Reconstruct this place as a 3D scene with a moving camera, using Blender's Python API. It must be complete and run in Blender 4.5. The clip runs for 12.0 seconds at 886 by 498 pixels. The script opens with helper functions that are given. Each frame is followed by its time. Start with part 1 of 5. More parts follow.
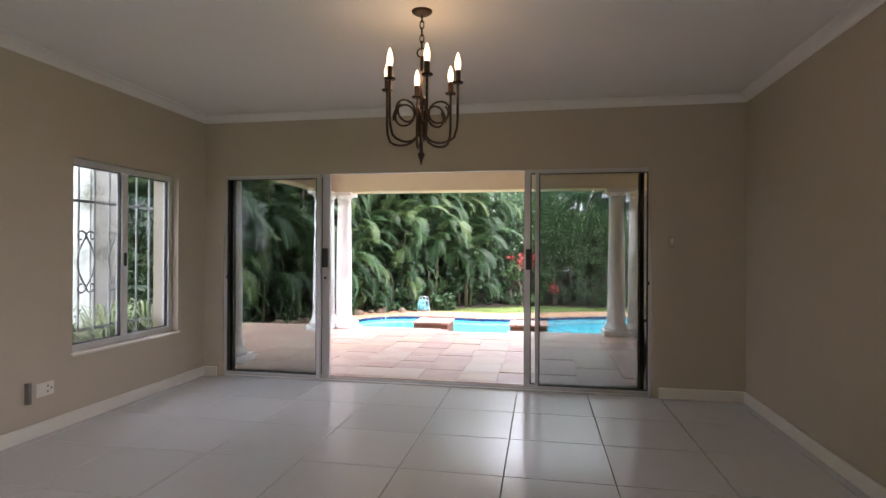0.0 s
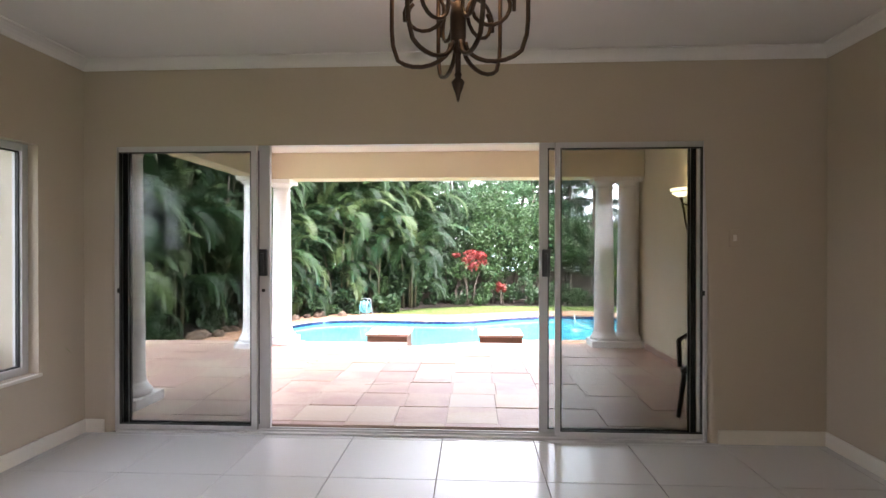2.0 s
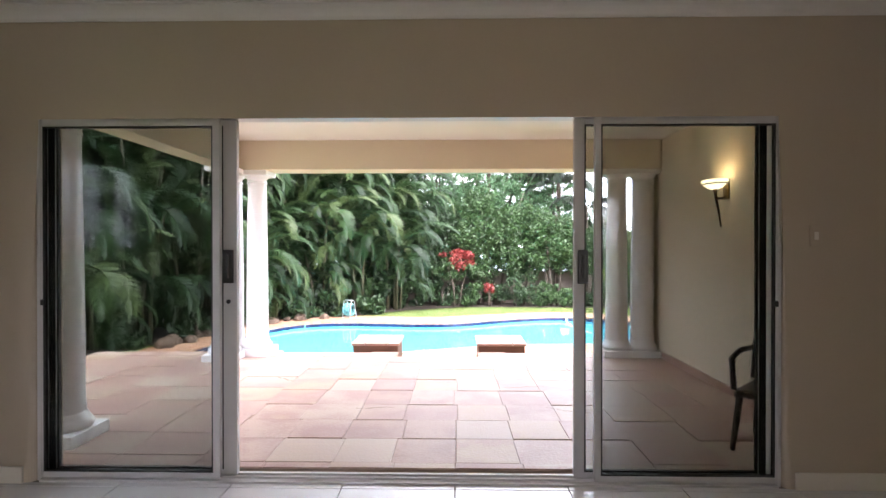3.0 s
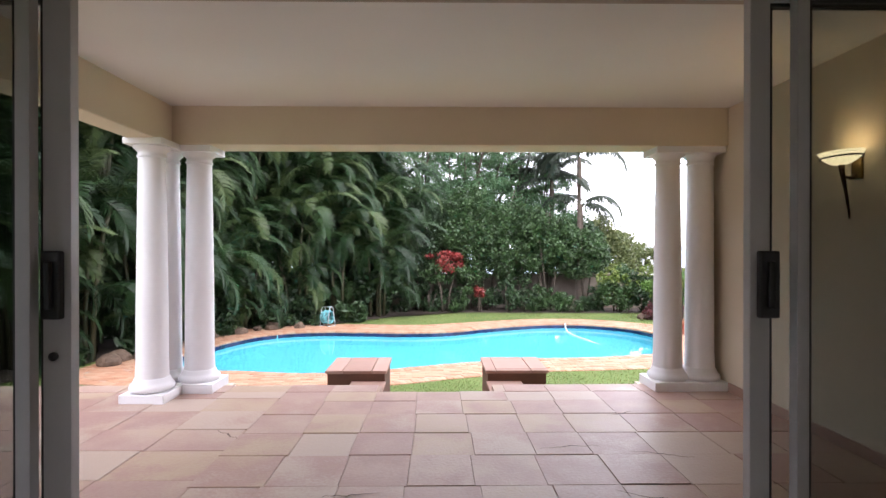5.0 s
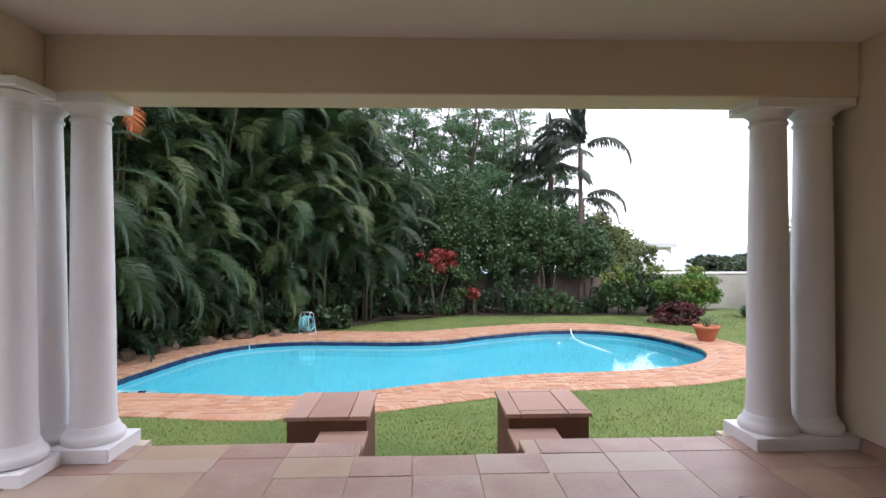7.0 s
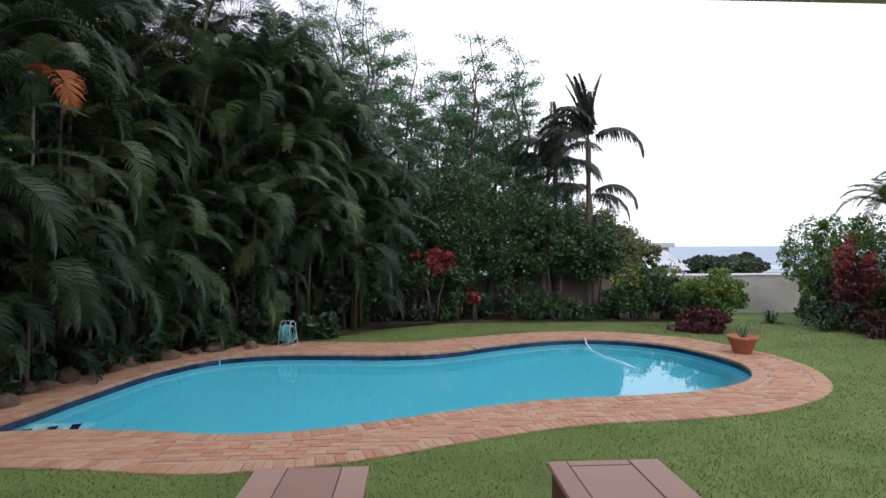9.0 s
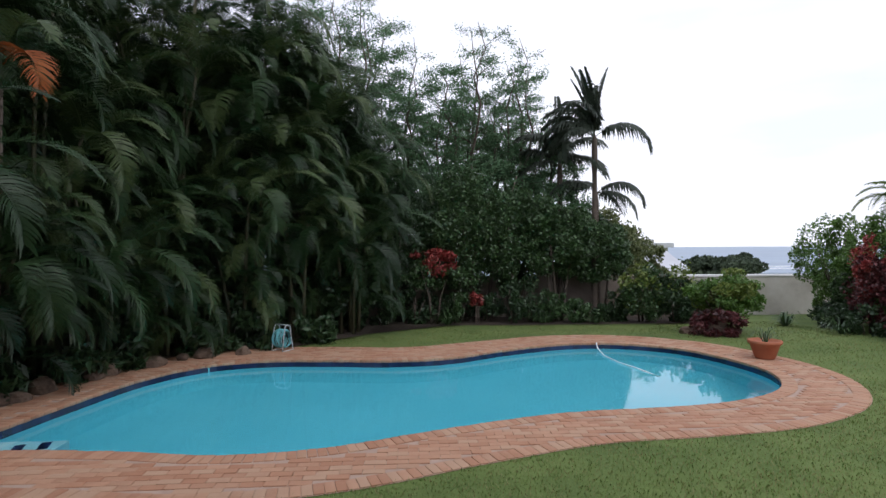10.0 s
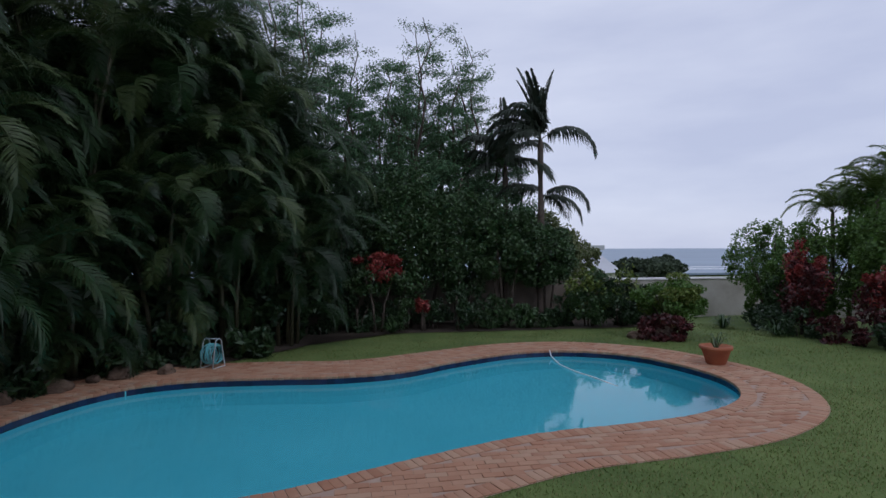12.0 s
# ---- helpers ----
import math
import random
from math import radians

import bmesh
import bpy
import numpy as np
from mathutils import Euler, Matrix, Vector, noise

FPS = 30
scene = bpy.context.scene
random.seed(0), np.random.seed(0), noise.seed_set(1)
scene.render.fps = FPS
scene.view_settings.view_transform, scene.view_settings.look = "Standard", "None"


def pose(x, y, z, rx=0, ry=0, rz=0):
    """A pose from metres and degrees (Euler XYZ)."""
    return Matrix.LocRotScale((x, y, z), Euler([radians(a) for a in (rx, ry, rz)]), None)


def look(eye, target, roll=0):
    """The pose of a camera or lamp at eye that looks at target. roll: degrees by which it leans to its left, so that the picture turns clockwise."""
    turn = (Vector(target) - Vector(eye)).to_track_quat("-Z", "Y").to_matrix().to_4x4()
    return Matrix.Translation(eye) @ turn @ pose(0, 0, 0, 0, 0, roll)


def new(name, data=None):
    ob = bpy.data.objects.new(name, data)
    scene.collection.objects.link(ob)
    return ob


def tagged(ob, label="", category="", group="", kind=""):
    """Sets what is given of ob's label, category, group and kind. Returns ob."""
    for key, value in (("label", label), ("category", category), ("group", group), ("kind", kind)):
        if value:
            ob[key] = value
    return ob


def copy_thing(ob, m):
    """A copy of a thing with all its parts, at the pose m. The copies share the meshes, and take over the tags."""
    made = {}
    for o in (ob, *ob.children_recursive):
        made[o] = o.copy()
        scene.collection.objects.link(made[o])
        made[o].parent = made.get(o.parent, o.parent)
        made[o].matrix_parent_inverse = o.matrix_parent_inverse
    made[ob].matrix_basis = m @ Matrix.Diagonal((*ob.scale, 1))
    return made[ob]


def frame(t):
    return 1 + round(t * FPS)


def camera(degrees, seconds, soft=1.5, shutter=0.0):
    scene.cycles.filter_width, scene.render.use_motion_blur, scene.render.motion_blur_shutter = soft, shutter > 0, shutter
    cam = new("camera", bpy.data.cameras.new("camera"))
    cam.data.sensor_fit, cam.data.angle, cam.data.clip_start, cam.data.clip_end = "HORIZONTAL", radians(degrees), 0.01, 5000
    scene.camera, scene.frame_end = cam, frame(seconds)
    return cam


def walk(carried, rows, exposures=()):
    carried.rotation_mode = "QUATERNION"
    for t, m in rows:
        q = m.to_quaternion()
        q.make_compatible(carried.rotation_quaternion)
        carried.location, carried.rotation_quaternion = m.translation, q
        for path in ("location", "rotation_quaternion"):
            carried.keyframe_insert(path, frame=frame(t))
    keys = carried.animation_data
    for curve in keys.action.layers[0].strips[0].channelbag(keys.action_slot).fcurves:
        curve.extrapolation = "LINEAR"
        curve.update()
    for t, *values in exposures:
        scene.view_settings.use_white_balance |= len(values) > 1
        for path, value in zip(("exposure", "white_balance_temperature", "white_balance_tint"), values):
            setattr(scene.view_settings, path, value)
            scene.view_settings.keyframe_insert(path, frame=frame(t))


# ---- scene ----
cam = camera(78.9, 12.0)
PATH = [
    (0, (0.132, 0.087, 1.357), (-0.224, 2.055, 1.361), 0.3),
    (0.5, (-0.066, 0.410, 1.378), (-0.351, 2.389, 1.373), 0.2),
    (1, (-0.243, 0.693, 1.394), (-0.443, 2.683, 1.385), 0.2),
    (1.5, (-0.375, 1.088, 1.393), (-0.516, 3.083, 1.385), 0.1),
    (2, (-0.520, 1.444, 1.388), (-0.627, 3.441, 1.380), -0.0),
    (2.5, (-0.657, 1.826, 1.393), (-0.721, 3.825, 1.380), 0.0),
    (3, (-0.738, 2.222, 1.392), (-0.778, 4.221, 1.381), 0.0),
    (5, (-0.966, 3.823, 1.380), (-0.938, 5.822, 1.374), -0.0),
    (5.5, (-0.999, 4.227, 1.374), (-0.957, 6.226, 1.363), -0.0),
    (6, (-1.017, 4.628, 1.379), (-0.965, 6.627, 1.367), -0.1),
    (6.5, (-1.061, 5.046, 1.381), (-0.998, 7.045, 1.368), -0.2),
    (7, (-1.065, 5.457, 1.373), (-0.994, 7.455, 1.360), -0.2),
    (9, (-1.224, 7.168, 1.354), (-1.117, 9.165, 1.342), -0.2),
    (9.5, (-1.306, 7.566, 1.329), (-1.189, 9.562, 1.319), -0.2),
    (10, (-1.383, 7.896, 1.325), (-1.258, 9.892, 1.315), -0.2),
    (10.5, (-1.470, 8.155, 1.342), (-1.325, 10.150, 1.332), -0.3),
    (11, (-1.568, 8.386, 1.361), (-1.370, 10.376, 1.354), -0.2),
    (11.5, (-1.646, 8.593, 1.384), (-1.381, 10.576, 1.375), -0.1),
    (12, (-1.681, 8.663, 1.409), (-1.310, 10.628, 1.403), -0.1),
]
EXPOSURES = [(0, 3.5, 6550, 14), (1, 3.7, 6550, 14), (2.5, 3.95, 6550, 14), (3.2, 3.45, 6500, 15), (4.8, 2.4, 6500, 15), (5.5, 2.2, 6500, 15), (6, 1.98, 6500, 15), (7, 1.58, 6450, 13), (9, 0.66, 6350, 10), (9.5, 0.52, 6350, 10), (10.5, 0.38, 6300, 11), (11.3, 0.1, 6050, 11), (12, -0.4, 5800, 12)]
walk(cam, [(t, look(eye, target, roll)) for t, eye, target, roll in PATH], EXPOSURES)

# ---- world and sun: an overcast sky ----
world = bpy.data.worlds.new("overcast_sky")
scene.world = world
world.use_nodes = True
wn, wl = world.node_tree.nodes, world.node_tree.links
background = wn["Background"]
sky = wn.new("ShaderNodeTexSky")
sky.sky_type, sky.sun_disc = "NISHITA", False
sky.sun_elevation, sky.sun_rotation = radians(48), radians(150)
wcoord = wn.new("ShaderNodeTexCoord")
wscale = wn.new("ShaderNodeMapping")
wscale.inputs["Scale"].default_value = (1.0, 1.0, 4.0)
cloud = wn.new("ShaderNodeTexNoise")
cloud.inputs["Scale"].default_value, cloud.inputs["Detail"].default_value = 2.2, 6
cloud_ramp = wn.new("ShaderNodeValToRGB")
cloud_ramp.color_ramp.elements[0].position, cloud_ramp.color_ramp.elements[0].color = 0.3, (7.6, 7.8, 9.2, 1)
cloud_ramp.color_ramp.elements[1].position, cloud_ramp.color_ramp.elements[1].color = 0.7, (10.2, 10.2, 11.0, 1)
cover = wn.new("ShaderNodeMixRGB")
cover.inputs["Fac"].default_value = 0.9
wl.new(wcoord.outputs["Generated"], wscale.inputs["Vector"])
wl.new(wscale.outputs["Vector"], cloud.inputs["Vector"])
wl.new(cloud.outputs["Fac"], cloud_ramp.inputs["Fac"])
wl.new(sky.outputs["Color"], cover.inputs["Color1"])
wl.new(cloud_ramp.outputs["Color"], cover.inputs["Color2"])
wl.new(cover.outputs["Color"], background.inputs["Color"])
background.inputs["Strength"].default_value = 0.1
sun = new("sun", bpy.data.lights.new("sun", "SUN"))
sun.data.energy, sun.data.angle, sun.data.color = 0.5, radians(25), (1.0, 0.97, 0.92)
sun.matrix_basis = look((6, -10, 14), (0, 0, 0))


# skylight that comes in through the window behind the viewer
side = new("east_window_light", bpy.data.lights.new("east_window_light", "AREA"))
side.data.shape, side.data.size, side.data.size_y, side.data.energy, side.data.color = "RECTANGLE", 2.0, 1.9, 0.8, (1.0, 0.97, 0.95)
side.matrix_basis = look((2.02, -1.3, 1.3), (-3, -1.3, 1.3))


bulbs = new("chandelier_light", bpy.data.lights.new("chandelier_light", "POINT"))
bulbs.data.energy, bulbs.data.color, bulbs.data.shadow_soft_size = 0.36, (1.0, 0.66, 0.36), 0.1
bulbs.location = (-0.565, 3.2, 2.42)


wall_bulb = new("wall_light_bulb", bpy.data.lights.new("wall_light_bulb", "POINT"))
wall_bulb.data.energy, wall_bulb.data.color, wall_bulb.data.shadow_soft_size = 0.4, (1.0, 0.72, 0.42), 0.05
wall_bulb.location = (1.715, 7.36, 2.07)


# ---- materials ----
def material(name, colors, rough=0.6, scale=3.0, fine=60.0, bump=0.15, metal=0.0, per="", spec=0.5, coat=0.0, translucent=0.0, dist=0.01):
    """A surface whose colour runs over the given colours by noise at two scales, and by the piece (per: object or island)."""
    m = bpy.data.materials.new(name)
    m.use_nodes = True
    n, l = m.node_tree.nodes, m.node_tree.links
    b = n["Principled BSDF"]
    geo = n.new("ShaderNodeNewGeometry")
    big, small = n.new("ShaderNodeTexNoise"), n.new("ShaderNodeTexNoise")
    big.inputs["Scale"].default_value, big.inputs["Detail"].default_value = scale, 5
    small.inputs["Scale"].default_value, small.inputs["Detail"].default_value = fine, 4
    for t in (big, small):
        l.new(geo.outputs["Position"], t.inputs["Vector"])
    add = n.new("ShaderNodeMath")
    add.operation = "MULTIPLY_ADD"
    l.new(small.outputs["Fac"], add.inputs[0])
    add.inputs[1].default_value = 0.35
    l.new(big.outputs["Fac"], add.inputs[2])
    value = add.outputs[0]
    if per:
        info = n.new("ShaderNodeObjectInfo") if per == "object" else geo
        mix = n.new("ShaderNodeMath")
        mix.operation = "MULTIPLY_ADD"
        l.new(info.outputs["Random" if per == "object" else "Random Per Island"], mix.inputs[0])
        mix.inputs[1].default_value = 1.0
        half = n.new("ShaderNodeMath")
        half.operation = "MULTIPLY_ADD"
        l.new(value, half.inputs[0])
        half.inputs[1].default_value, half.inputs[2].default_value = 0.5, -0.17
        l.new(half.outputs[0], mix.inputs[2])
        value = mix.outputs[0]
    ramp = n.new("ShaderNodeValToRGB")
    low, high = (0.1, 1.0) if per else (0.42, 0.95)
    el = ramp.color_ramp.elements
    while len(el) < len(colors):
        el.new(0.5)
    for i, c in enumerate(colors):
        el[i].position = low + (high - low) * i / max(1, len(colors) - 1)
        el[i].color = (*c, 1)
    l.new(value, ramp.inputs["Fac"])
    l.new(ramp.outputs["Color"], b.inputs["Base Color"])
    b.inputs["Roughness"].default_value, b.inputs["Metallic"].default_value = rough, metal
    b.inputs["Specular IOR Level"].default_value, b.inputs["Coat Weight"].default_value = spec, coat
    if bump:
        bn = n.new("ShaderNodeBump")
        bn.inputs["Strength"].default_value, bn.inputs["Distance"].default_value = bump, dist
        l.new(add.outputs[0], bn.inputs["Height"])
        l.new(bn.outputs["Normal"], b.inputs["Normal"])
    if translucent:
        tr = n.new("ShaderNodeBsdfTranslucent")
        l.new(ramp.outputs["Color"], tr.inputs["Color"])
        ms = n.new("ShaderNodeMixShader")
        ms.inputs["Fac"].default_value = translucent
        l.new(b.outputs["BSDF"], ms.inputs[1])
        l.new(tr.outputs["BSDF"], ms.inputs[2])
        l.new(ms.outputs["Shader"], n["Material Output"].inputs["Surface"])
    return m


def glass(name, tint):
    """A thin pane: it lets tinted light through and mirrors at its gloss."""
    m = bpy.data.materials.new(name)
    m.use_nodes = True
    n, l = m.node_tree.nodes, m.node_tree.links
    n.remove(n["Principled BSDF"])
    t, g, f, ms = (n.new("ShaderNode" + k) for k in ("BsdfTransparent", "BsdfGlossy", "LayerWeight", "MixShader"))
    pw, gain = n.new("ShaderNodeMath"), n.new("ShaderNodeMath")
    pw.operation, gain.operation = "POWER", "MULTIPLY_ADD"
    pw.inputs[1].default_value, gain.inputs[1].default_value, gain.inputs[2].default_value = 5.0, 0.9, 0.012
    t.inputs["Color"].default_value = (*tint, 1)
    g.inputs["Roughness"].default_value = 0.01
    f.inputs["Blend"].default_value = 0.5
    l.new(f.outputs["Facing"], pw.inputs[0])
    l.new(pw.outputs[0], gain.inputs[0])
    l.new(gain.outputs[0], ms.inputs["Fac"])
    l.new(t.outputs[0], ms.inputs[1])
    l.new(g.outputs[0], ms.inputs[2])
    l.new(ms.outputs[0], n["Material Output"].inputs["Surface"])
    return m


def glow(name, color, strength):
    m = bpy.data.materials.new(name)
    m.use_nodes = True
    b = m.node_tree.nodes["Principled BSDF"]
    b.inputs["Base Color"].default_value = (*color, 1)
    b.inputs["Emission Color"].default_value = (*color, 1)
    b.inputs["Emission Strength"].default_value = strength
    return m


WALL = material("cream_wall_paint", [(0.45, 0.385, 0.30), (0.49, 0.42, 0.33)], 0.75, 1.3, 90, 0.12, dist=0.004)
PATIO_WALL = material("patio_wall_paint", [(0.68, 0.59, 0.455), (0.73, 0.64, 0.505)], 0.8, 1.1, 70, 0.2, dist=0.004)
CEILING = material("white_ceiling_paint", [(0.70, 0.68, 0.655), (0.75, 0.73, 0.705)], 0.8, 0.8, 60, 0.06, dist=0.004)
TRIM = material("white_trim_paint", [(0.68, 0.64, 0.57), (0.75, 0.71, 0.64)], 0.45, 2, 50, 0.05, dist=0.003)
PORCELAIN = material("glossy_cream_porcelain", [(0.59, 0.59, 0.60), (0.615, 0.615, 0.625)], 0.19, 2.5, 130, 0.02, per="object", dist=0.002)
GROUT = material("dark_grout", [(0.16, 0.14, 0.12), (0.24, 0.21, 0.18)], 0.9, 8, 200, 0.3)
ALUMINIUM = material("powder_coated_aluminium", [(0.52, 0.51, 0.51), (0.57, 0.56, 0.555)], 0.38, 4, 200, 0.02, dist=0.002)
DARK_SEAL = material("black_rubber_seal", [(0.015, 0.014, 0.014), (0.03, 0.028, 0.028)], 0.6, 9, 150, 0.1)
BLACK = material("black_plastic_handle", [(0.012, 0.012, 0.014), (0.022, 0.022, 0.025)], 0.35, 9, 150, 0.05)
TINTED = glass("tinted_pane", (0.73, 0.75, 0.745))
CLEAR = glass("window_pane", (0.70, 0.72, 0.73))
WHITE_COLUMN = material("white_column_paint", [(0.80, 0.79, 0.80), (0.86, 0.85, 0.86)], 0.5, 2, 40, 0.12, dist=0.004)
IRON = material("dark_bronze_iron", [(0.035, 0.022, 0.016), (0.075, 0.045, 0.03)], 0.45, 18, 160, 0.2, metal=0.7)
BULB = glow("lit_candle_bulb", (1.0, 0.70, 0.36), 0.42)
SANDSTONE = material("weathered_sandstone_flag", [(0.30, 0.17, 0.13), (0.40, 0.26, 0.20), (0.33, 0.195, 0.155), (0.42, 0.30, 0.235), (0.34, 0.20, 0.165), (0.38, 0.245, 0.195), (0.42, 0.30, 0.23), (0.41, 0.295, 0.195), (0.36, 0.215, 0.17), (0.43, 0.325, 0.255)], 0.42, 2.2, 45, 0.5, per="object", dist=0.012)
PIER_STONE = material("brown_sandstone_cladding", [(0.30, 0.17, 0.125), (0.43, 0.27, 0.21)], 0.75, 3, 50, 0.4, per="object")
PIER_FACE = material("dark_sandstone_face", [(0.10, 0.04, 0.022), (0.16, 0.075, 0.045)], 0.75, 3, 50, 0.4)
SAND = material("sandy_joint_fill", [(0.33, 0.23, 0.18), (0.43, 0.32, 0.25)], 0.95, 5, 90, 0.4)
PAVER = material("clay_brick_paver", [(0.31, 0.145, 0.082), (0.38, 0.195, 0.115), (0.42, 0.24, 0.15), (0.34, 0.17, 0.10), (0.41, 0.255, 0.165)], 0.8, 2.5, 60, 0.4, per="object")
PAVER_REST = material("clay_brick_paver_field", [(0.31, 0.145, 0.082), (0.38, 0.195, 0.115), (0.42, 0.24, 0.15), (0.34, 0.17, 0.10), (0.41, 0.255, 0.165)], 0.8, 2.5, 60, 0.4, per="island")
POOL_PLASTER = material("pale_blue_pool_plaster", [(0.125, 0.53, 0.63), (0.16, 0.60, 0.70)], 0.7, 0.6, 20, 0.05)
STEP_PLASTER = material("pale_step_plaster", [(0.36, 0.62, 0.68), (0.44, 0.70, 0.75)], 0.7, 1.5, 20, 0.05)
NAVY = material("navy_pool_tile", [(0.006, 0.010, 0.035), (0.012, 0.022, 0.075)], 0.15, 12, 40, 0.05, per="object")
LAWN = material("mown_lawn", [(0.0609, 0.105, 0.0188), (0.1028, 0.152, 0.0319), (0.1384, 0.185, 0.0469)], 0.9, 0.9, 38, 0.8, dist=0.04)
SOIL = material("garden_soil", [(0.03, 0.02, 0.013), (0.06, 0.042, 0.028)], 0.95, 2, 30, 0.8, dist=0.05)


# ---- shaping helpers ----
def link(name, bm, mat, parent=None, label="", smooth=False):
    me = bpy.data.meshes.new(name)
    bm.normal_update()
    bm.to_mesh(me)
    bm.free()
    me.materials.append(mat)
    if smooth:
        me.polygons.foreach_set("use_smooth", [True] * len(me.polygons))
    ob = new(name, me)
    if parent:
        ob.parent = parent
    if label:
        ob["label"] = label
    return ob


def part(name, bm, mat, parent, label="", smooth=False):
    return link(name, bm, mat, parent, label, smooth)


def thing(name, place, label, category, group="", kind=""):
    ob = new(name)
    ob.empty_display_size = 0.1
    ob.matrix_basis = place if isinstance(place, Matrix) else Matrix.Translation(place)
    return tagged(ob, label, category, group, kind)


def setting(name, bm, mat, label, category, smooth=False):
    return tagged(link(name, bm, mat, smooth=smooth), label, category, kind="structure")


def box(bm, x0, x1, y0, y1, z0, z1, bevel=0.0):
    r = bmesh.ops.create_cube(bm, size=1)
    bmesh.ops.scale(bm, verts=r["verts"], vec=(x1 - x0, y1 - y0, z1 - z0))
    bmesh.ops.translate(bm, verts=r["verts"], vec=((x0 + x1) / 2, (y0 + y1) / 2, (z0 + z1) / 2))
    if bevel:
        edges = list({e for v in r["verts"] for e in v.link_edges})
        bmesh.ops.bevel(bm, geom=edges, offset=bevel, segments=2, profile=0.5, affect="EDGES")
    return bm


def boxes(*rows, bevel=0.0):
    bm = bmesh.new()
    for r in rows:
        box(bm, *r, bevel=bevel)
    return bm


def lathe(profile, seg=32, bm=None, at=(0, 0, 0)):
    """A turned body from (radius, height) pairs."""
    bm = bm or bmesh.new()
    rings = []
    for r, z in profile:
        if r < 1e-5:
            rings.append([bm.verts.new((at[0], at[1], at[2] + z))])
        else:
            rings.append([bm.verts.new((at[0] + r * math.cos(2 * math.pi * i / seg), at[1] + r * math.sin(2 * math.pi * i / seg), at[2] + z)) for i in range(seg)])
    for a, b in zip(rings, rings[1:]):
        for i in range(seg):
            j = (i + 1) % seg
            f = [a[i % len(a)], a[j % len(a)], b[j % len(b)], b[i % len(b)]]
            f = list(dict.fromkeys(f))
            if len(f) > 2:
                bm.faces.new(f)
    return bm


def tube(points, radius, seg=8, bm=None, taper=1.0):
    """A round bar along points; taper: the radius at its end as a part of that at its start."""
    bm = bm or bmesh.new()
    pts = [Vector(p) for p in points]
    rings, side = [], None
    for i, p in enumerate(pts):
        d = (pts[min(i + 1, len(pts) - 1)] - pts[max(i - 1, 0)]).normalized()
        side = d.orthogonal().normalized() if side is None else (side - d * side.dot(d)).normalized()
        up = d.cross(side)
        r = radius * (1 + (taper - 1) * i / max(1, len(pts) - 1))
        rings.append([bm.verts.new(p + r * (side * math.cos(2 * math.pi * k / seg) + up * math.sin(2 * math.pi * k / seg))) for k in range(seg)])
    for a, b in zip(rings, rings[1:]):
        for k in range(seg):
            bm.faces.new((a[k], a[(k + 1) % seg], b[(k + 1) % seg], b[k]))
    bm.faces.new(rings[0][::-1])
    bm.faces.new(rings[-1])
    return bm


def closed_curve(points, n):
    """A smooth closed line through points, as n places."""
    m, out = len(points), []
    for i in range(n):
        u = i * m / n
        k, f = int(u), u - int(u)
        p = [np.array(points[(k + d) % m], float) for d in (-1, 0, 1, 2)]
        out.append(0.5 * (2 * p[1] + (p[2] - p[0]) * f + (2 * p[0] - 5 * p[1] + 4 * p[2] - p[3]) * f * f + (3 * p[1] - p[0] - 3 * p[2] + p[3]) * f ** 3))
    return np.array(out)


def mesh_np(name, verts, tris, mat, parent=None, label="", smooth=False):
    me = bpy.data.meshes.new(name)
    me.vertices.add(len(verts))
    me.vertices.foreach_set("co", np.asarray(verts, np.float32).ravel())
    me.loops.add(3 * len(tris))
    me.loops.foreach_set("vertex_index", np.asarray(tris, np.int32).ravel())
    me.polygons.add(len(tris))
    me.polygons.foreach_set("loop_start", np.arange(0, 3 * len(tris), 3, dtype=np.int32))
    me.polygons.foreach_set("loop_total", np.full(len(tris), 3, np.int32))
    me.update(calc_edges=True)
    me.materials.append(mat)
    if smooth:
        me.polygons.foreach_set("use_smooth", [True] * len(tris))
    ob = new(name, me)
    if parent:
        ob.parent = parent
    if label:
        ob["label"] = label
    return ob


# ---- the room ----
XL, XR, YB, YN, ZC = -3.42, 1.95, -2.6, 5.33, 2.77
setting("floor", boxes((XL - 0.2, XR + 0.2, YB - 0.2, YN + 0.22, -0.3, -0.012)), GROUT, "tiled living room floor with dark grout", "floor")
wall_n = bmesh.new()
outline = [(XL - 0.3, 0), (-3.213, 0), (-3.213, 2.178), (1.156, 2.178), (1.156, 0), (XR + 0.2, 0), (XR + 0.2, 3.1), (XL - 0.3, 3.1)]
front = [wall_n.verts.new((x, YN, z)) for x, z in outline]
back = [wall_n.verts.new((x, YN + 0.25, z)) for x, z in outline]
wall_n.faces.new(front)
wall_n.faces.new(back[::-1])
for i in range(8):
    j = (i + 1) % 8
    wall_n.faces.new((front[j], front[i], back[i], back[j]))
edges = [e for e in wall_n.edges if {e.verts[0], e.verts[1]} in ({front[1], front[2]}, {front[2], front[3]}, {front[3], front[4]})]
bmesh.ops.bevel(wall_n, geom=edges, offset=0.045, segments=5, profile=0.5, affect="EDGES")
setting("wall_north", wall_n, WALL, "cream painted wall around the sliding doors", "wall")
WY0, WY1, WZ0, WZ1 = 3.67, 4.90, 0.54, 2.07
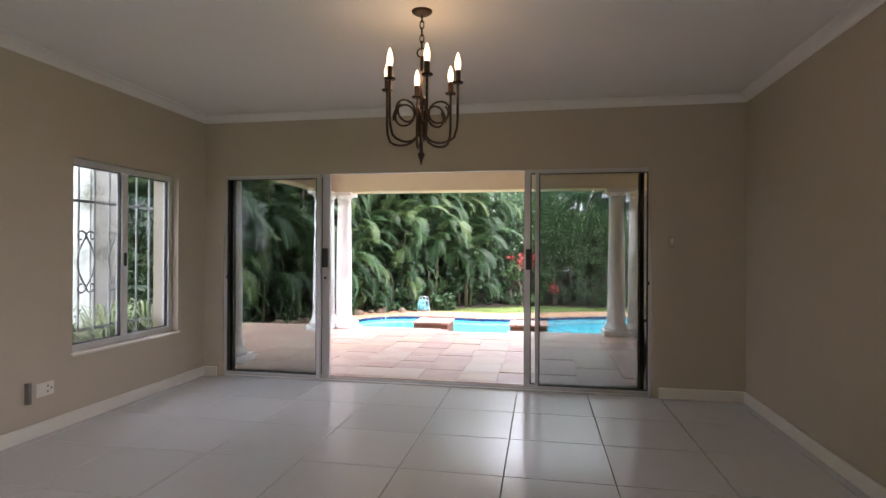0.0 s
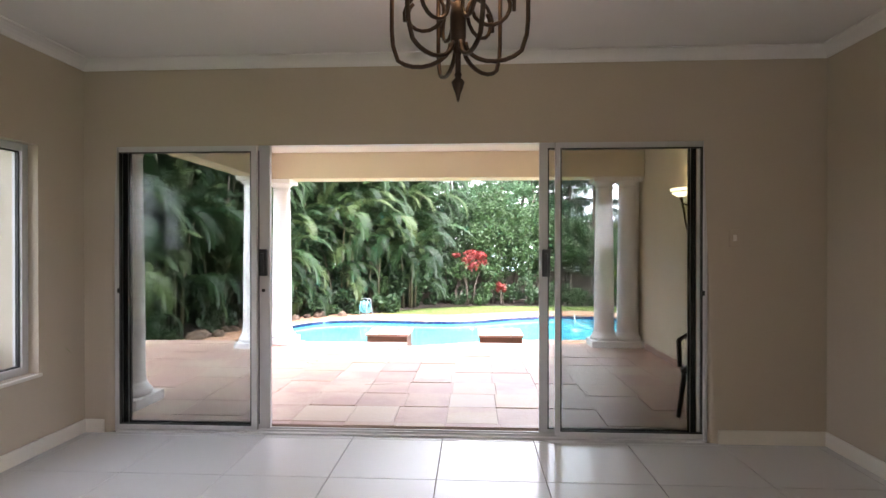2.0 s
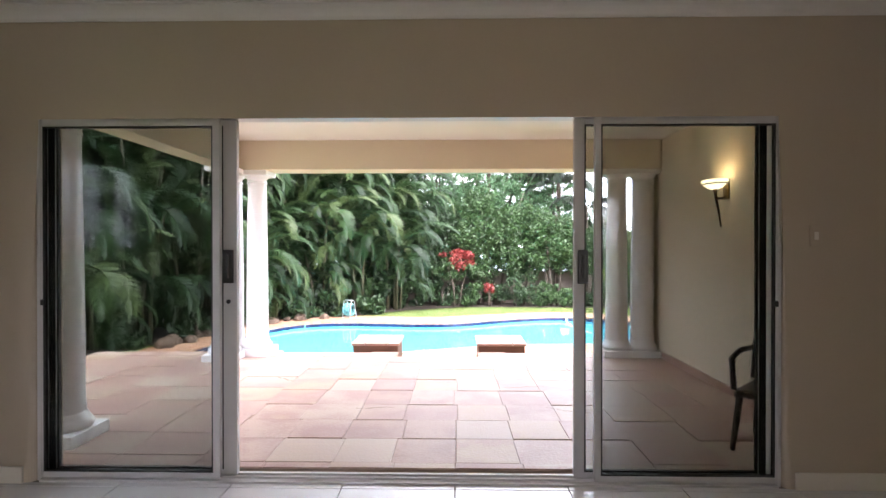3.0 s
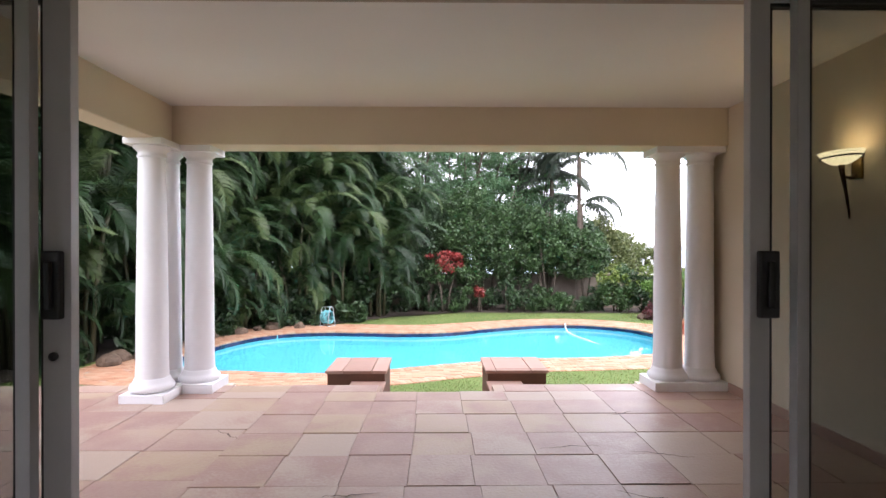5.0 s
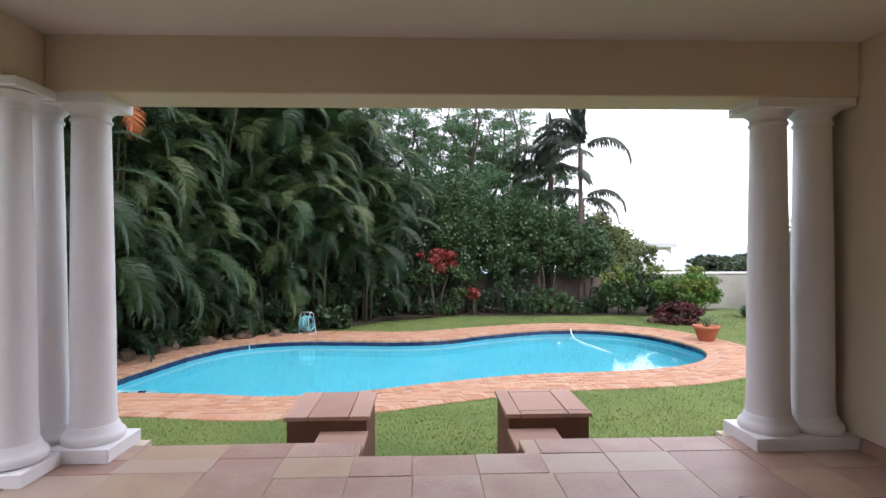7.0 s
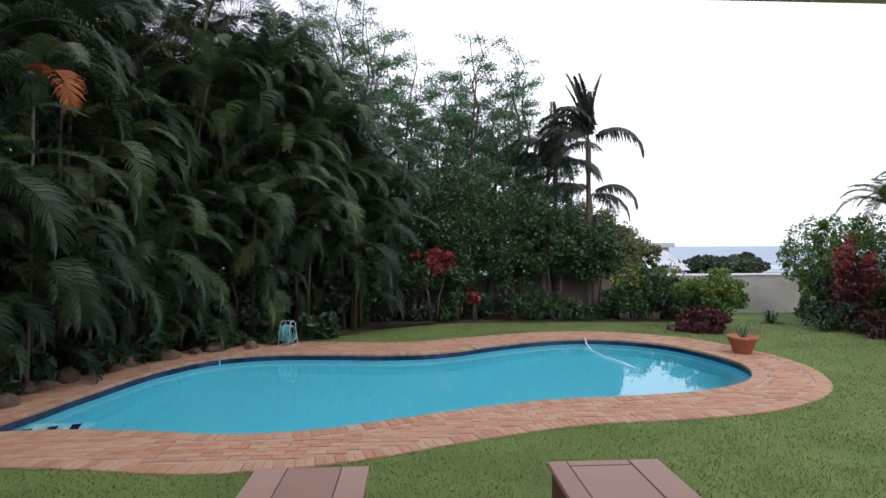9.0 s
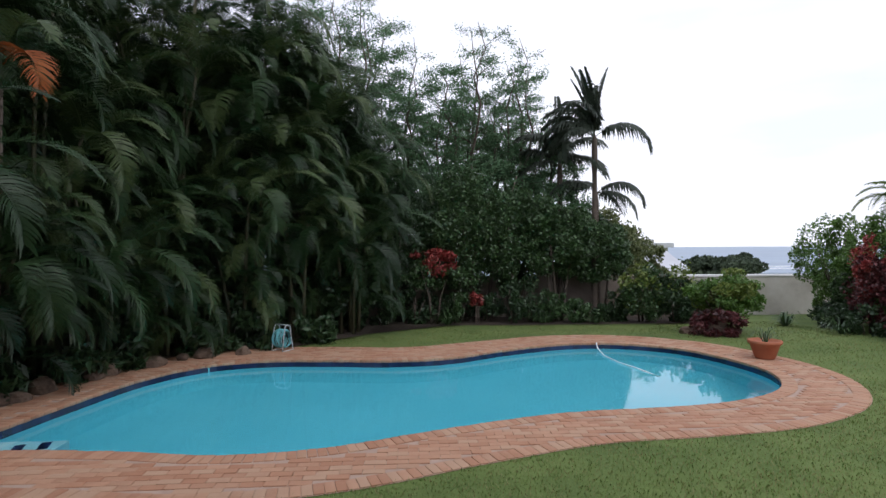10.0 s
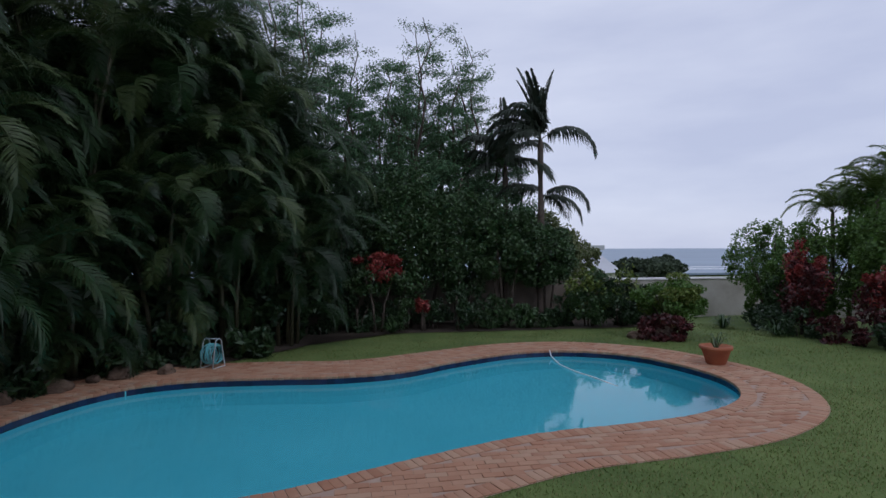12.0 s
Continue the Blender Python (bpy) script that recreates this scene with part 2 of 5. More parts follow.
setting("wall_west", boxes((XL - 0.28, XL, YB - 0.2, WY0, 0, 3.1), (XL - 0.28, XL, WY1, YN, 0, 3.1), (XL - 0.28, XL, WY0, WY1, 0, WZ0), (XL - 0.28, XL, WY0, WY1, WZ1, 3.1)), WALL, "cream painted wall with a barred window", "wall")
setting("wall_east", boxes((XR, XR + 0.2, -0.3, YN, 0, 3.1), (XR, XR + 0.2, YB - 0.2, -2.3, 0, 3.1), (XR, XR + 0.2, -2.3, -0.3, 0, 0.35), (XR, XR + 0.2, -2.3, -0.3, 2.25, 3.1)), WALL, "plain cream painted wall with a window behind the viewer", "wall")
setting("wall_south", boxes((XL, XR, YB - 0.2, YB, 0, 3.1)), WALL, "plain cream painted wall behind the viewer", "wall")
setting("ceiling", boxes((XL, XR, YB, YN, ZC, ZC + 0.2)), CEILING, "white painted plaster ceiling", "ceiling")
def cornice(name, a, b, inward):
    """A coved plaster cornice from a to b."""
    bm = bmesh.new()
    prof = [(0.0, -0.07), (0.010, -0.07), (0.014, -0.056), (0.026, -0.040), (0.048, -0.024), (0.075, -0.013), (0.095, -0.010), (0.095, 0.0), (0.0, 0.0)]
    ends = []
    for p, s in ((a, 1), (b, -1)):
        along = (Vector(b) - Vector(a)).normalized()
        ends.append([bm.verts.new(Vector((p[0], p[1], ZC)) + Vector(inward) * u + along * (s * u) + Vector((0, 0, w))) for u, w in prof])
    n = len(prof)
    for i in range(n):
        bm.faces.new((ends[0][i], ends[0][(i + 1) % n], ends[1][(i + 1) % n], ends[1][i]))
    bm.faces.new(ends[0][::-1])
    bm.faces.new(ends[1])
    bmesh.ops.recalc_face_normals(bm, faces=bm.faces)
    return setting(name, bm, CEILING, "white coved plaster cornice", "cornice")


cornice("trim_1", (XL, YN, 0), (XR, YN, 0), (0, -1, 0))
cornice("trim_2", (XL, YB, 0), (XL, YN, 0), (1, 0, 0))
cornice("trim_3", (XR, YB, 0), (XR, YN, 0), (-1, 0, 0))
for i, r in enumerate([(XL, XL + 0.016, YB, YN, 0, 0.10), (XR - 0.016, XR, YB, YN, 0, 0.10), (XL + 0.016, -3.265, YN - 0.016, YN, 0, 0.10), (1.21, XR - 0.016, YN - 0.016, YN, 0, 0.10)]):
    setting("baseboard_%d" % (i + 1), boxes(r, bevel=0.005), TRIM, "white painted skirting board", "skirting")

# ---- sliding doors ----
doors = thing("door_1", (0, 0, 0), "white aluminium sliding door, both middle leaves slid open", "sliding door", kind="structure")
DX0, DX1, DZ = -3.209, 1.152, 2.174
part("door_frame", boxes((DX0, DX0 + 0.022, 5.362, 5.49, 0, DZ), (DX1 - 0.022, DX1, 5.362, 5.49, 0, DZ), (DX0 + 0.022, DX1 - 0.022, 5.362, 5.49, DZ - 0.026, DZ), bevel=0.003), ALUMINIUM, doors)
part("track", boxes((DX0 + 0.022, DX1 - 0.022, 5.345, 5.49, -0.01, 0.012), (DX0 + 0.022, DX1 - 0.022, 5.382, 5.388, 0.012, 0.026), (DX0 + 0.022, DX1 - 0.022, 5.434, 5.440, 0.012, 0.026)), ALUMINIUM, doors, "aluminium floor track")
LT = 2.146


def leaf(name, x0, x1, y, w0, w1, rail):
    """A glazed leaf: stiles, rails, dark gasket and a tinted pane."""
    f = part(name, boxes((x0, x0 + w0, y - 0.018, y + 0.018, 0.02, LT), (x1 - w1, x1, y - 0.018, y + 0.018, 0.02, LT),
                         (x0 + w0, x1 - w1, y - 0.016, y + 0.016, 0.02, 0.05), (x0 + w0, x1 - w1, y - 0.016, y + 0.016, LT - rail, LT), bevel=0.002), ALUMINIUM, doors)
    g = 0.010
    a, b, c, d = x0 + w0, x1 - w1, 0.05, LT - rail
    part("gasket", boxes((a, a + g, y - 0.012, y + 0.012, c, d), (b - g, b, y - 0.012, y + 0.012, c, d), (a + g, b - g, y - 0.012, y + 0.012, c, c + g), (a + g, b - g, y - 0.012, y + 0.012, d - g, d)), DARK_SEAL, f)
    part("pane", boxes((a + g, b - g, y - 0.003, y + 0.003, c + g, d - g)), TINTED, f, "grey tinted glass")
    return f


leaf("fixed_leaf", DX0 + 0.023, -2.118, 5.385, 0.006, 0.042, 0.045)
leaf("fixed_leaf", 0.082, DX1 - 0.023, 5.385, 0.036, 0.006, 0.045)
left_leaf = leaf("sliding_leaf", -3.178, -2.036, 5.437, 0.042, 0.082, 0.034)
right_leaf = leaf("sliding_leaf", -0.026, 1.095, 5.437, 0.060, 0.042, 0.034)
# dark strip over the outer stile: its shade painted in, along with the weather strip
part("shaded_stile_seal", boxes((-3.177, -3.138, 5.4145, 5.418, 0.05, LT - 0.03)), DARK_SEAL, left_leaf)
part("shaded_stile_seal", boxes((1.055, 1.094, 5.4145, 5.418, 0.05, LT - 0.03)), DARK_SEAL, right_leaf)
for lf, x0 in ((left_leaf, -2.113), (right_leaf, -0.008)):
    h = boxes((x0, x0 + 0.06, 5.396, 5.420, 1.17, 1.37), bevel=0.006)
    box(h, x0 + 0.02, x0 + 0.04, 5.382, 5.398, 1.2, 1.34, bevel=0.006)
    part("handle", h, BLACK, lf, "black plastic pull handle")
part("lock", lathe([(0.0, 0.0), (0.013, 0.0), (0.013, 0.008), (0.006, 0.012), (0, 0.012)], 16), BLACK, left_leaf).matrix_basis = pose(-2.085, 5.419, 1.06, 90)
for x in (DX0 + 0.03, DX1 - 0.026):
    part("keeper", boxes((x - 0.012, x + 0.012, 5.362, 5.378, 1.04, 1.075), bevel=0.003), BLACK, doors)

# ---- the covered patio ----
PXR, PXL, PYF = 1.845, -3.46, 8.95
setting("pavement", boxes((-5.4, PXR, YN + 0.25, 8.985, -0.35, -0.007), (-5.4, -1.5, 8.985, 9.22, -0.35, -0.007), (-0.4, PXR, 8.985, 9.22, -0.35, -0.007)), SAND, "sandstone paved patio with sandy joints", "patio floor")
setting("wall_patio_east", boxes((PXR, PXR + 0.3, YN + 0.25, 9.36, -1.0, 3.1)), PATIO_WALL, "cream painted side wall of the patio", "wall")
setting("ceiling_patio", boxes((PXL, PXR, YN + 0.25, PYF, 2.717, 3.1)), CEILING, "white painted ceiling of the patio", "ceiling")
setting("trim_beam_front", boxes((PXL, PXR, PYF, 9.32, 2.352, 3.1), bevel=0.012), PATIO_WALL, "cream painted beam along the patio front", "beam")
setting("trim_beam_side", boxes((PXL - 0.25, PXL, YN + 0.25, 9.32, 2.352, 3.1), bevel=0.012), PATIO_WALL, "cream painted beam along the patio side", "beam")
setting("roof", boxes((XL - 0.6, XR + 0.6, YB - 0.6, 9.36, 3.1, 3.25)), CEILING, "flat roof slab over the house", "roof")


def column(x, y, label, e=0.0):
    c = thing("column", (x, y, 0), label, "column", "patio columns")
    part("plinth", boxes((-0.205 + e, 0.205 - e, -0.205 + e, 0.205 - e, -0.01 - e, 0.085 - e), bevel=0.006), WHITE_COLUMN, c)
    part("base", lathe([(0.18, 0.085), (0.19, 0.10), (0.192, 0.12), (0.183, 0.14), (0.168, 0.15), (0.165, 0.158), (0.158, 0.166), (0.154, 0.185), (0.142, 0.2)], 40), WHITE_COLUMN, c, smooth=True)
    part("shaft", lathe([(0.142, 0.2), (0.135, 0.35), (0.133, 0.9), (0.125, 1.5), (0.114, 2.19)], 40), WHITE_COLUMN, c, smooth=True)
    part("capital", lathe([(0.114, 2.19), (0.124, 2.195), (0.126, 2.21), (0.116, 2.218), (0.117, 2.245), (0.135, 2.262), (0.158, 2.285), (0.162, 2.292)], 40), WHITE_COLUMN, c, smooth=True)
    part("abacus", boxes((-0.18 + e, 0.18 - e, -0.18 + e, 0.18 - e, 2.29 + e, 2.358), bevel=0.006), WHITE_COLUMN, c)
    return c


for x, y, e in ((-3.28, 9.14, 0.0), (-3.60, 9.14, 0.004), (-3.56, 8.79, 0.008), (-3.55, 6.04, 0.0)):
    column(x, y, "smooth white round column on a square plinth", e)
for x, y, e in ((1.34, 9.14, 0.0), (1.657, 9.14, 0.004)):
    column(x, y, "smooth white round column beside the patio wall", e)
half = thing("pilaster", (1.80, 9.30, 0), "white rounded pilaster at the end of the patio wall", "pilaster")
part("base", lathe([(0.125, 0.0), (0.125, 0.1), (0.112, 0.155), (0.10, 0.19)], 32), WHITE_COLUMN, half, smooth=True)
part("shaft", lathe([(0.10, 0.19), (0.098, 0.9), (0.09, 2.19)], 32), WHITE_COLUMN, half, smooth=True)
part("capital", lathe([(0.09, 2.19), (0.10, 2.205), (0.094, 2.24), (0.115, 2.29), (0.12, 2.34)], 32), WHITE_COLUMN, half, smooth=True)

# ---- pool ----
POOL = closed_curve([(-6.75, 14.4), (-5.8, 14.36), (-4.6, 14.22), (-3.5, 14.04), (-2.3, 14.2), (-0.9, 14.74), (0.7, 15.25), (2.3, 15.42), (3.6, 15.68), (4.75, 16.4), (5.28, 17.7), (4.85, 19.5), (3.7, 20.42), (2.3, 20.5), (0.8, 19.9), (-0.5, 19.16), (-1.7, 18.95), (-3.0, 19.08), (-4.3, 19.14), (-5.4, 18.75), (-6.1, 17.75), (-6.45, 16.4), (-6.65, 15.3)], 184)


def offset(curve, d):
    t = np.roll(curve, -2, 0) - np.roll(curve, 2, 0)
    t /= np.linalg.norm(t, axis=1)[:, None]
    return curve + np.stack([t[:, 1], -t[:, 0]], 1) * (d if np.isscalar(d) else d[:, None])


def strip(rings, mat, name):
    """A closed band between rings of (curve, height)."""
    bm = bmesh.new()
    rows = [[bm.verts.new((p[0], p[1], z)) for p in c] for c, z in rings]
    for a, b in zip(rows, rows[1:]):
        n = len(a)
        for i in range(n):
            bm.faces.new((a[i], b[i], b[(i + 1) % n], a[(i + 1) % n]))
    return bm, rows


ZD, ZW = -1.0, -1.135
wide = np.where((POOL[:, 0] < 0.3) & (POOL[:, 1] > 18.5), 1.4, 1.15)
for _ in range(12):
    wide = (wide + np.roll(wide, 1) + np.roll(wide, -1)) / 3
OUTER = offset(POOL, wide)
bm, rows = strip([(POOL, ZD - 0.06), (POOL, ZW - 0.06), (offset(POOL, -0.03), -1.5), (offset(POOL, -0.10), -1.9), (offset(POOL, -0.22), -2.2)], POOL_PLASTER, "")
bm.faces.new(rows[-1])
bmesh.ops.recalc_face_normals(bm, faces=bm.faces)
bmesh.ops.reverse_faces(bm, faces=bm.faces)
pool = thing("swimming_pool", (0, 0, 0), "kidney-shaped swimming pool of pale turquoise plaster", "swimming pool")
part("basin", bm, POOL_PLASTER, pool)
bm = bmesh.new()
bm.faces.new([bm.verts.new((p[0], p[1], ZW)) for p in offset(POOL, -0.004)])
WATER = bpy.data.materials.new("still_pool_water")
WATER.use_nodes = True
_n, _l = WATER.node_tree.nodes, WATER.node_tree.links
_b = _n["Principled BSDF"]
_b.inputs["Base Color"].default_value = (0.62, 0.93, 1.0, 1)
_b.inputs["Transmission Weight"].default_value, _b.inputs["IOR"].default_value, _b.inputs["Roughness"].default_value = 1.0, 1.33, 0.005
_w, _g, _k = _n.new("ShaderNodeTexNoise"), _n.new("ShaderNodeNewGeometry"), _n.new("ShaderNodeBump")
_w.inputs["Scale"].default_value, _w.inputs["Detail"].default_value = 2.5, 3
_k.inputs["Strength"].default_value, _k.inputs["Distance"].default_value = 0.06, 0.04
_l.new(_g.outputs["Position"], _w.inputs["Vector"])
_l.new(_w.outputs["Fac"], _k.inputs["Height"])
_l.new(_k.outputs["Normal"], _b.inputs["Normal"])
water = tagged(link("water", bm, WATER), "still clear turquoise pool water", "water", kind="structure")
water.visible_shadow = False
bm, _ = strip([(offset(OUTER, 0.02), ZD - 0.012), (POOL, ZD - 0.012), (POOL, ZD - 0.06)], SAND, "")
deck = setting("pavement_pool", bm, SAND, "brick paved surround of the pool", "paving")


# ---- ground: one sheet, cut out round the pool ----
def ground_z(x, y):
    z = -1.02
    if y > 21.5:
        z -= 0.045 * min(y - 21.5, 8)
    if y > 29.5:
        z -= min((y - 29.5) * 0.09, 12.5)
    return z


centre = np.array((-0.6, 17.0))
ray = OUTER - centre
ray /= np.linalg.norm(ray, axis=1)[:, None]
bm, last = bmesh.new(), None
for d in (-0.03, 0.4, 1, 2, 3.5, 5, 6.5, 8, 10, 12, 15, 20, 30, 45, 70, 110, 170, 280, 500, 1500):
    ring = [bm.verts.new((*(o + r * d), ground_z(*(o + r * d)) + (0.03 * noise.noise((o[0] + r[0] * d, o[1] + r[1] * d, 0)) if d > 1 else 0))) for o, r in zip(OUTER, ray)]
    if last:
        for i in range(len(ring)):
            j = (i + 1) % len(ring)
            bm.faces.new((last[i], ring[i], ring[j], last[j]))
    last = ring
setting("ground", bm, LAWN, "green mown lawn sloping gently away", "lawn", smooth=True)
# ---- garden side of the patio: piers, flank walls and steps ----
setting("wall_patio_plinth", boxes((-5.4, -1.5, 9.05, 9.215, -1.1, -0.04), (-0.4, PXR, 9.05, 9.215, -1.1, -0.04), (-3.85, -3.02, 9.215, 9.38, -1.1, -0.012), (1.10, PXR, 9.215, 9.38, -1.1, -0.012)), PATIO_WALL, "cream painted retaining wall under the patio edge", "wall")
steps = thing("garden_steps", (0, 0, 0), "brown sandstone steps down from the patio to the lawn", "steps")
for k in range(5):
    part("step", boxes((-1.49, -0.41, 8.94 + 0.3 * k, 9.26 + 0.3 * k, -1.1, -0.175 * (k + 1) - (0.0 if k < 4 else 0.01)), bevel=0.006), PIER_STONE, steps)


def pier(x0, x1, flank, label, tiles):
    """A square sandstone pier and the low wall that ties it to the patio."""
    p = thing("garden_pier", (0, 0, 0), label, "stone pier", "piers beside the steps")
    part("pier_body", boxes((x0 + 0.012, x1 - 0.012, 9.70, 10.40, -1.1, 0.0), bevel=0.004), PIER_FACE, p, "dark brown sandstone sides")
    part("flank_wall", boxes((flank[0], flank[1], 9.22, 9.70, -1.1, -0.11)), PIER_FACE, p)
    part("flank_slab", boxes((flank[0] - 0.01, flank[1] + 0.01, 9.225, 9.69, -0.108, -0.078), bevel=0.004), PIER_STONE, p)
    for a, b, c, d in tiles:
        part("slab", boxes((a + 0.003, b - 0.003, c + 0.003, d - 0.003, 0.002, 0.036), bevel=0.005), PIER_STONE, p)
    return p


pier(-2.156, -1.507, (-1.87, -1.515), "brown sandstone pier with a pale slab set in its top", [(-2.17, -1.98, 9.685, 10.41), (-1.98, -1.66, 9.685, 10.41), (-1.66, -1.495, 9.685, 10.41)])
pier(-0.405, 0.26, (-0.40, -0.04), "brown sandstone pier topped with cracked slabs", [(-0.42, -0.30, 9.685, 10.41), (-0.30, 0.08, 9.685, 9.78), (-0.30, 0.08, 9.785, 10.33), (-0.30, 0.08, 10.335, 10.41), (0.085, 0.275, 9.685, 9.78), (0.085, 0.275, 9.785, 10.41)])
setting("baseboard_patio", boxes((PXR - 0.014, PXR - 0.001, YN + 0.26, 8.93, 0, 0.085), bevel=0.003), PIER_STONE, "brown stone skirting along the patio wall", "skirting")

# ---- window, its bars and what stands outside it ----
win = thing("window_1", (0, 0, 0), "white aluminium sliding window with two panes", "window", kind="structure")
xo, mid = XL - 0.10, (WY0 + WY1) / 2
part("window_frame", boxes((xo - 0.04, xo + 0.03, WY0, WY0 + 0.05, WZ0, WZ1), (xo - 0.04, xo + 0.03, WY1 - 0.05, WY1, WZ0, WZ1), (xo - 0.04, xo + 0.03, WY0 + 0.05, WY1 - 0.05, WZ0, WZ0 + 0.05), (xo - 0.04, xo + 0.03, WY0 + 0.05, WY1 - 0.05, WZ1 - 0.05, WZ1), (xo - 0.035, xo + 0.025, mid - 0.035, mid + 0.035, WZ0 + 0.05, WZ1 - 0.05), bevel=0.003), ALUMINIUM, win)
for a, b in ((WY0 + 0.05, mid - 0.035), (mid + 0.035, WY1 - 0.05)):
    part("gasket", boxes((xo - 0.012, xo + 0.012, a, a + 0.009, WZ0 + 0.05, WZ1 - 0.05), (xo - 0.012, xo + 0.012, b - 0.009, b, WZ0 + 0.05, WZ1 - 0.05), (xo - 0.012, xo + 0.012, a + 0.009, b - 0.009, WZ0 + 0.05, WZ0 + 0.059), (xo - 0.012, xo + 0.012, a + 0.009, b - 0.009, WZ1 - 0.059, WZ1 - 0.05)), DARK_SEAL, win)
    part("pane", boxes((xo - 0.003, xo + 0.003, a + 0.009, b - 0.009, WZ0 + 0.059, WZ1 - 0.059)), CLEAR, win)
part("latch", boxes((xo + 0.025, xo + 0.04, mid - 0.012, mid + 0.012, 1.2, 1.32), bevel=0.004), BLACK, win)
part("window_sill", boxes((XL - 0.07, XL + 0.018, WY0 - 0.015, WY1 + 0.015, WZ0 - 0.022, WZ0), bevel=0.004), TRIM, win)

grille = thing("burglar_bars", (XL - 0.31, 0, 0), "pale painted steel burglar bars with scrolls", "window bars")
BARS = material("pale_painted_steel", [(0.34, 0.35, 0.35), (0.44, 0.45, 0.45)], 0.4, 6, 90, 0.1)
for k in range(8):
    y = WY0 + 0.03 + k * (WY1 - WY0 - 0.06) / 7
    part("bar", tube([(0, y, WZ0 - 0.02), (0, y, WZ1 + 0.02)], 0.009, 8), BARS, grille)
for z in (0.66, 1.76):
    part("rail", boxes((-0.004, 0.004, WY0 - 0.02, WY1 + 0.02, z - 0.012, z + 0.012)), BARS, grille)
for k in (1.9, 3.9):
    y = WY0 + 0.03 + (k + 0.5) * (WY1 - WY0 - 0.06) / 7
    for s in (-1, 1):
        pts = []
        for u in np.linspace(0, 1, 41):
            a = (u - 0.5) * 2
            yy, zz = 0.09 * math.cos(a * math.pi * 0.5), 0.22 * a
            pts.append((0.012, y + s * (yy + 0.0), 1.24 + zz))
        for e in (-1, 1):
            curl = []
            for u in np.linspace(0, 1.55 * math.pi, 16):
                r = 0.05 * (1 - 0.09 * u)
                curl.append((0.012, y + s * (0.05 - r * math.cos(u)), 1.24 + e * (0.22 + r * math.sin(u))))
            pts = pts + curl if e == 1 else curl[::-1] + pts
        part("scroll", tube(pts, 0.0085, 6), BARS, grille, smooth=True)

STAINED = material("mouldy_white_plaster", [(0.16, 0.17, 0.14), (0.42, 0.43, 0.42), (0.52, 0.53, 0.53), (0.56, 0.57, 0.58)], 0.85, 2.6, 30, 0.4)
post = thing("garden_pillar", (-5.0, 5.5, 0), "tall tapered white pillar with mould stains", "pillar")
bm = bmesh.new()
bmesh.ops.create_cube(bm, size=1)
for v in bm.verts:
    k = 0.36 if v.co.z < 0 else 0.48
    v.co = Vector((v.co.x * k, v.co.y * k, 0.8 + v.co.z * 4.0))
bmesh.ops.bevel(bm, geom=list(bm.edges), offset=0.02, segments=2, affect="EDGES")
part("shaft", bm, STAINED, post)
planter = thing("planter_bed", (0, 0, 0), "raised garden bed with a beige rim beside the window", "planter")
part("rim", boxes((-4.75, -4.6, 2.6, 5.3, -1.1, 0.50), (-4.6, -3.72, 2.45, 2.6, -1.1, 0.50), bevel=0.01), PATIO_WALL, planter)
part("soil", boxes((-4.6, -3.72, 2.6, 5.3, -1.1, 0.42)), SOIL, planter)

# ---- fittings ----
GARDEN_GREY = material("grey_plastic_cover", [(0.16, 0.14, 0.12), (0.2, 0.18, 0.16)], 0.5, 5, 80, 0.02)
socket = thing("wall_socket", (XL, 3.43, 0.33), "white plastic wall socket with a cable cover", "socket")
part("plate", boxes((0.001, 0.010, -0.07, 0.075, -0.05, 0.05), bevel=0.004), TRIM, socket)
part("cover", boxes((0.001, 0.035, -0.155, -0.125, -0.075, 0.075), bevel=0.004), GARDEN_GREY, socket)
for y, z in ((0.02, 0.02), (0.02, -0.02), (0.05, 0.0)):
    part("hole", boxes((0.012, 0.0135, y - 0.006, y + 0.006, z - 0.006, z + 0.006)), BLACK, socket)
switch = thing("light_switch", (1.32, YN, 1.45), "painted-over cream light switch plate", "light switch")
part("plate", boxes((-0.035, 0.035, -0.010, -0.001, -0.06, 0.06), bevel=0.004), WALL, switch)
part("rocker", boxes((-0.012, 0.012, -0.014, -0.010, -0.022, 0.022), bevel=0.002), TRIM, switch)

# chandelier
ch = thing("chandelier", Matrix.Translation((-0.565, 3.2, ZC)) @ Matrix.Diagonal((1, 1, 0.972, 1)), "dark wrought iron chandelier with six lit candle bulbs", "chandelier")
part("ceiling_rose", lathe([(0.0, -0.022), (0.02, -0.024), (0.045, -0.018), (0.06, -0.006), (0.062, 0.0)], 28), IRON, ch, smooth=True)
for k in range(5):
    z = -0.04 - 0.042 * k
    pts = [(0.012 * math.cos(a) if k % 2 else 0, 0 if k % 2 else 0.012 * math.cos(a), z + 0.028 * math.sin(a)) for a in np.linspace(0, 2 * math.pi, 15)]
    part("chain_link", tube(pts, 0.0035, 6), IRON, ch, smooth=True)
part("ring", tube([(0.028 * math.cos(a), 0, -0.252 + 0.028 * math.sin(a)) for a in np.linspace(0, 2 * math.pi, 21)], 0.005, 6), IRON, ch, smooth=True)
part("stem", tube([(0, 0, -0.275), (0, 0, -0.86)], 0.009, 10), IRON, ch, smooth=True)
part("hub", lathe([(0.008, -0.60), (0.022, -0.61), (0.026, -0.65), (0.026, -0.72), (0.02, -0.76), (0.008, -0.78)], 16), IRON, ch, smooth=True)
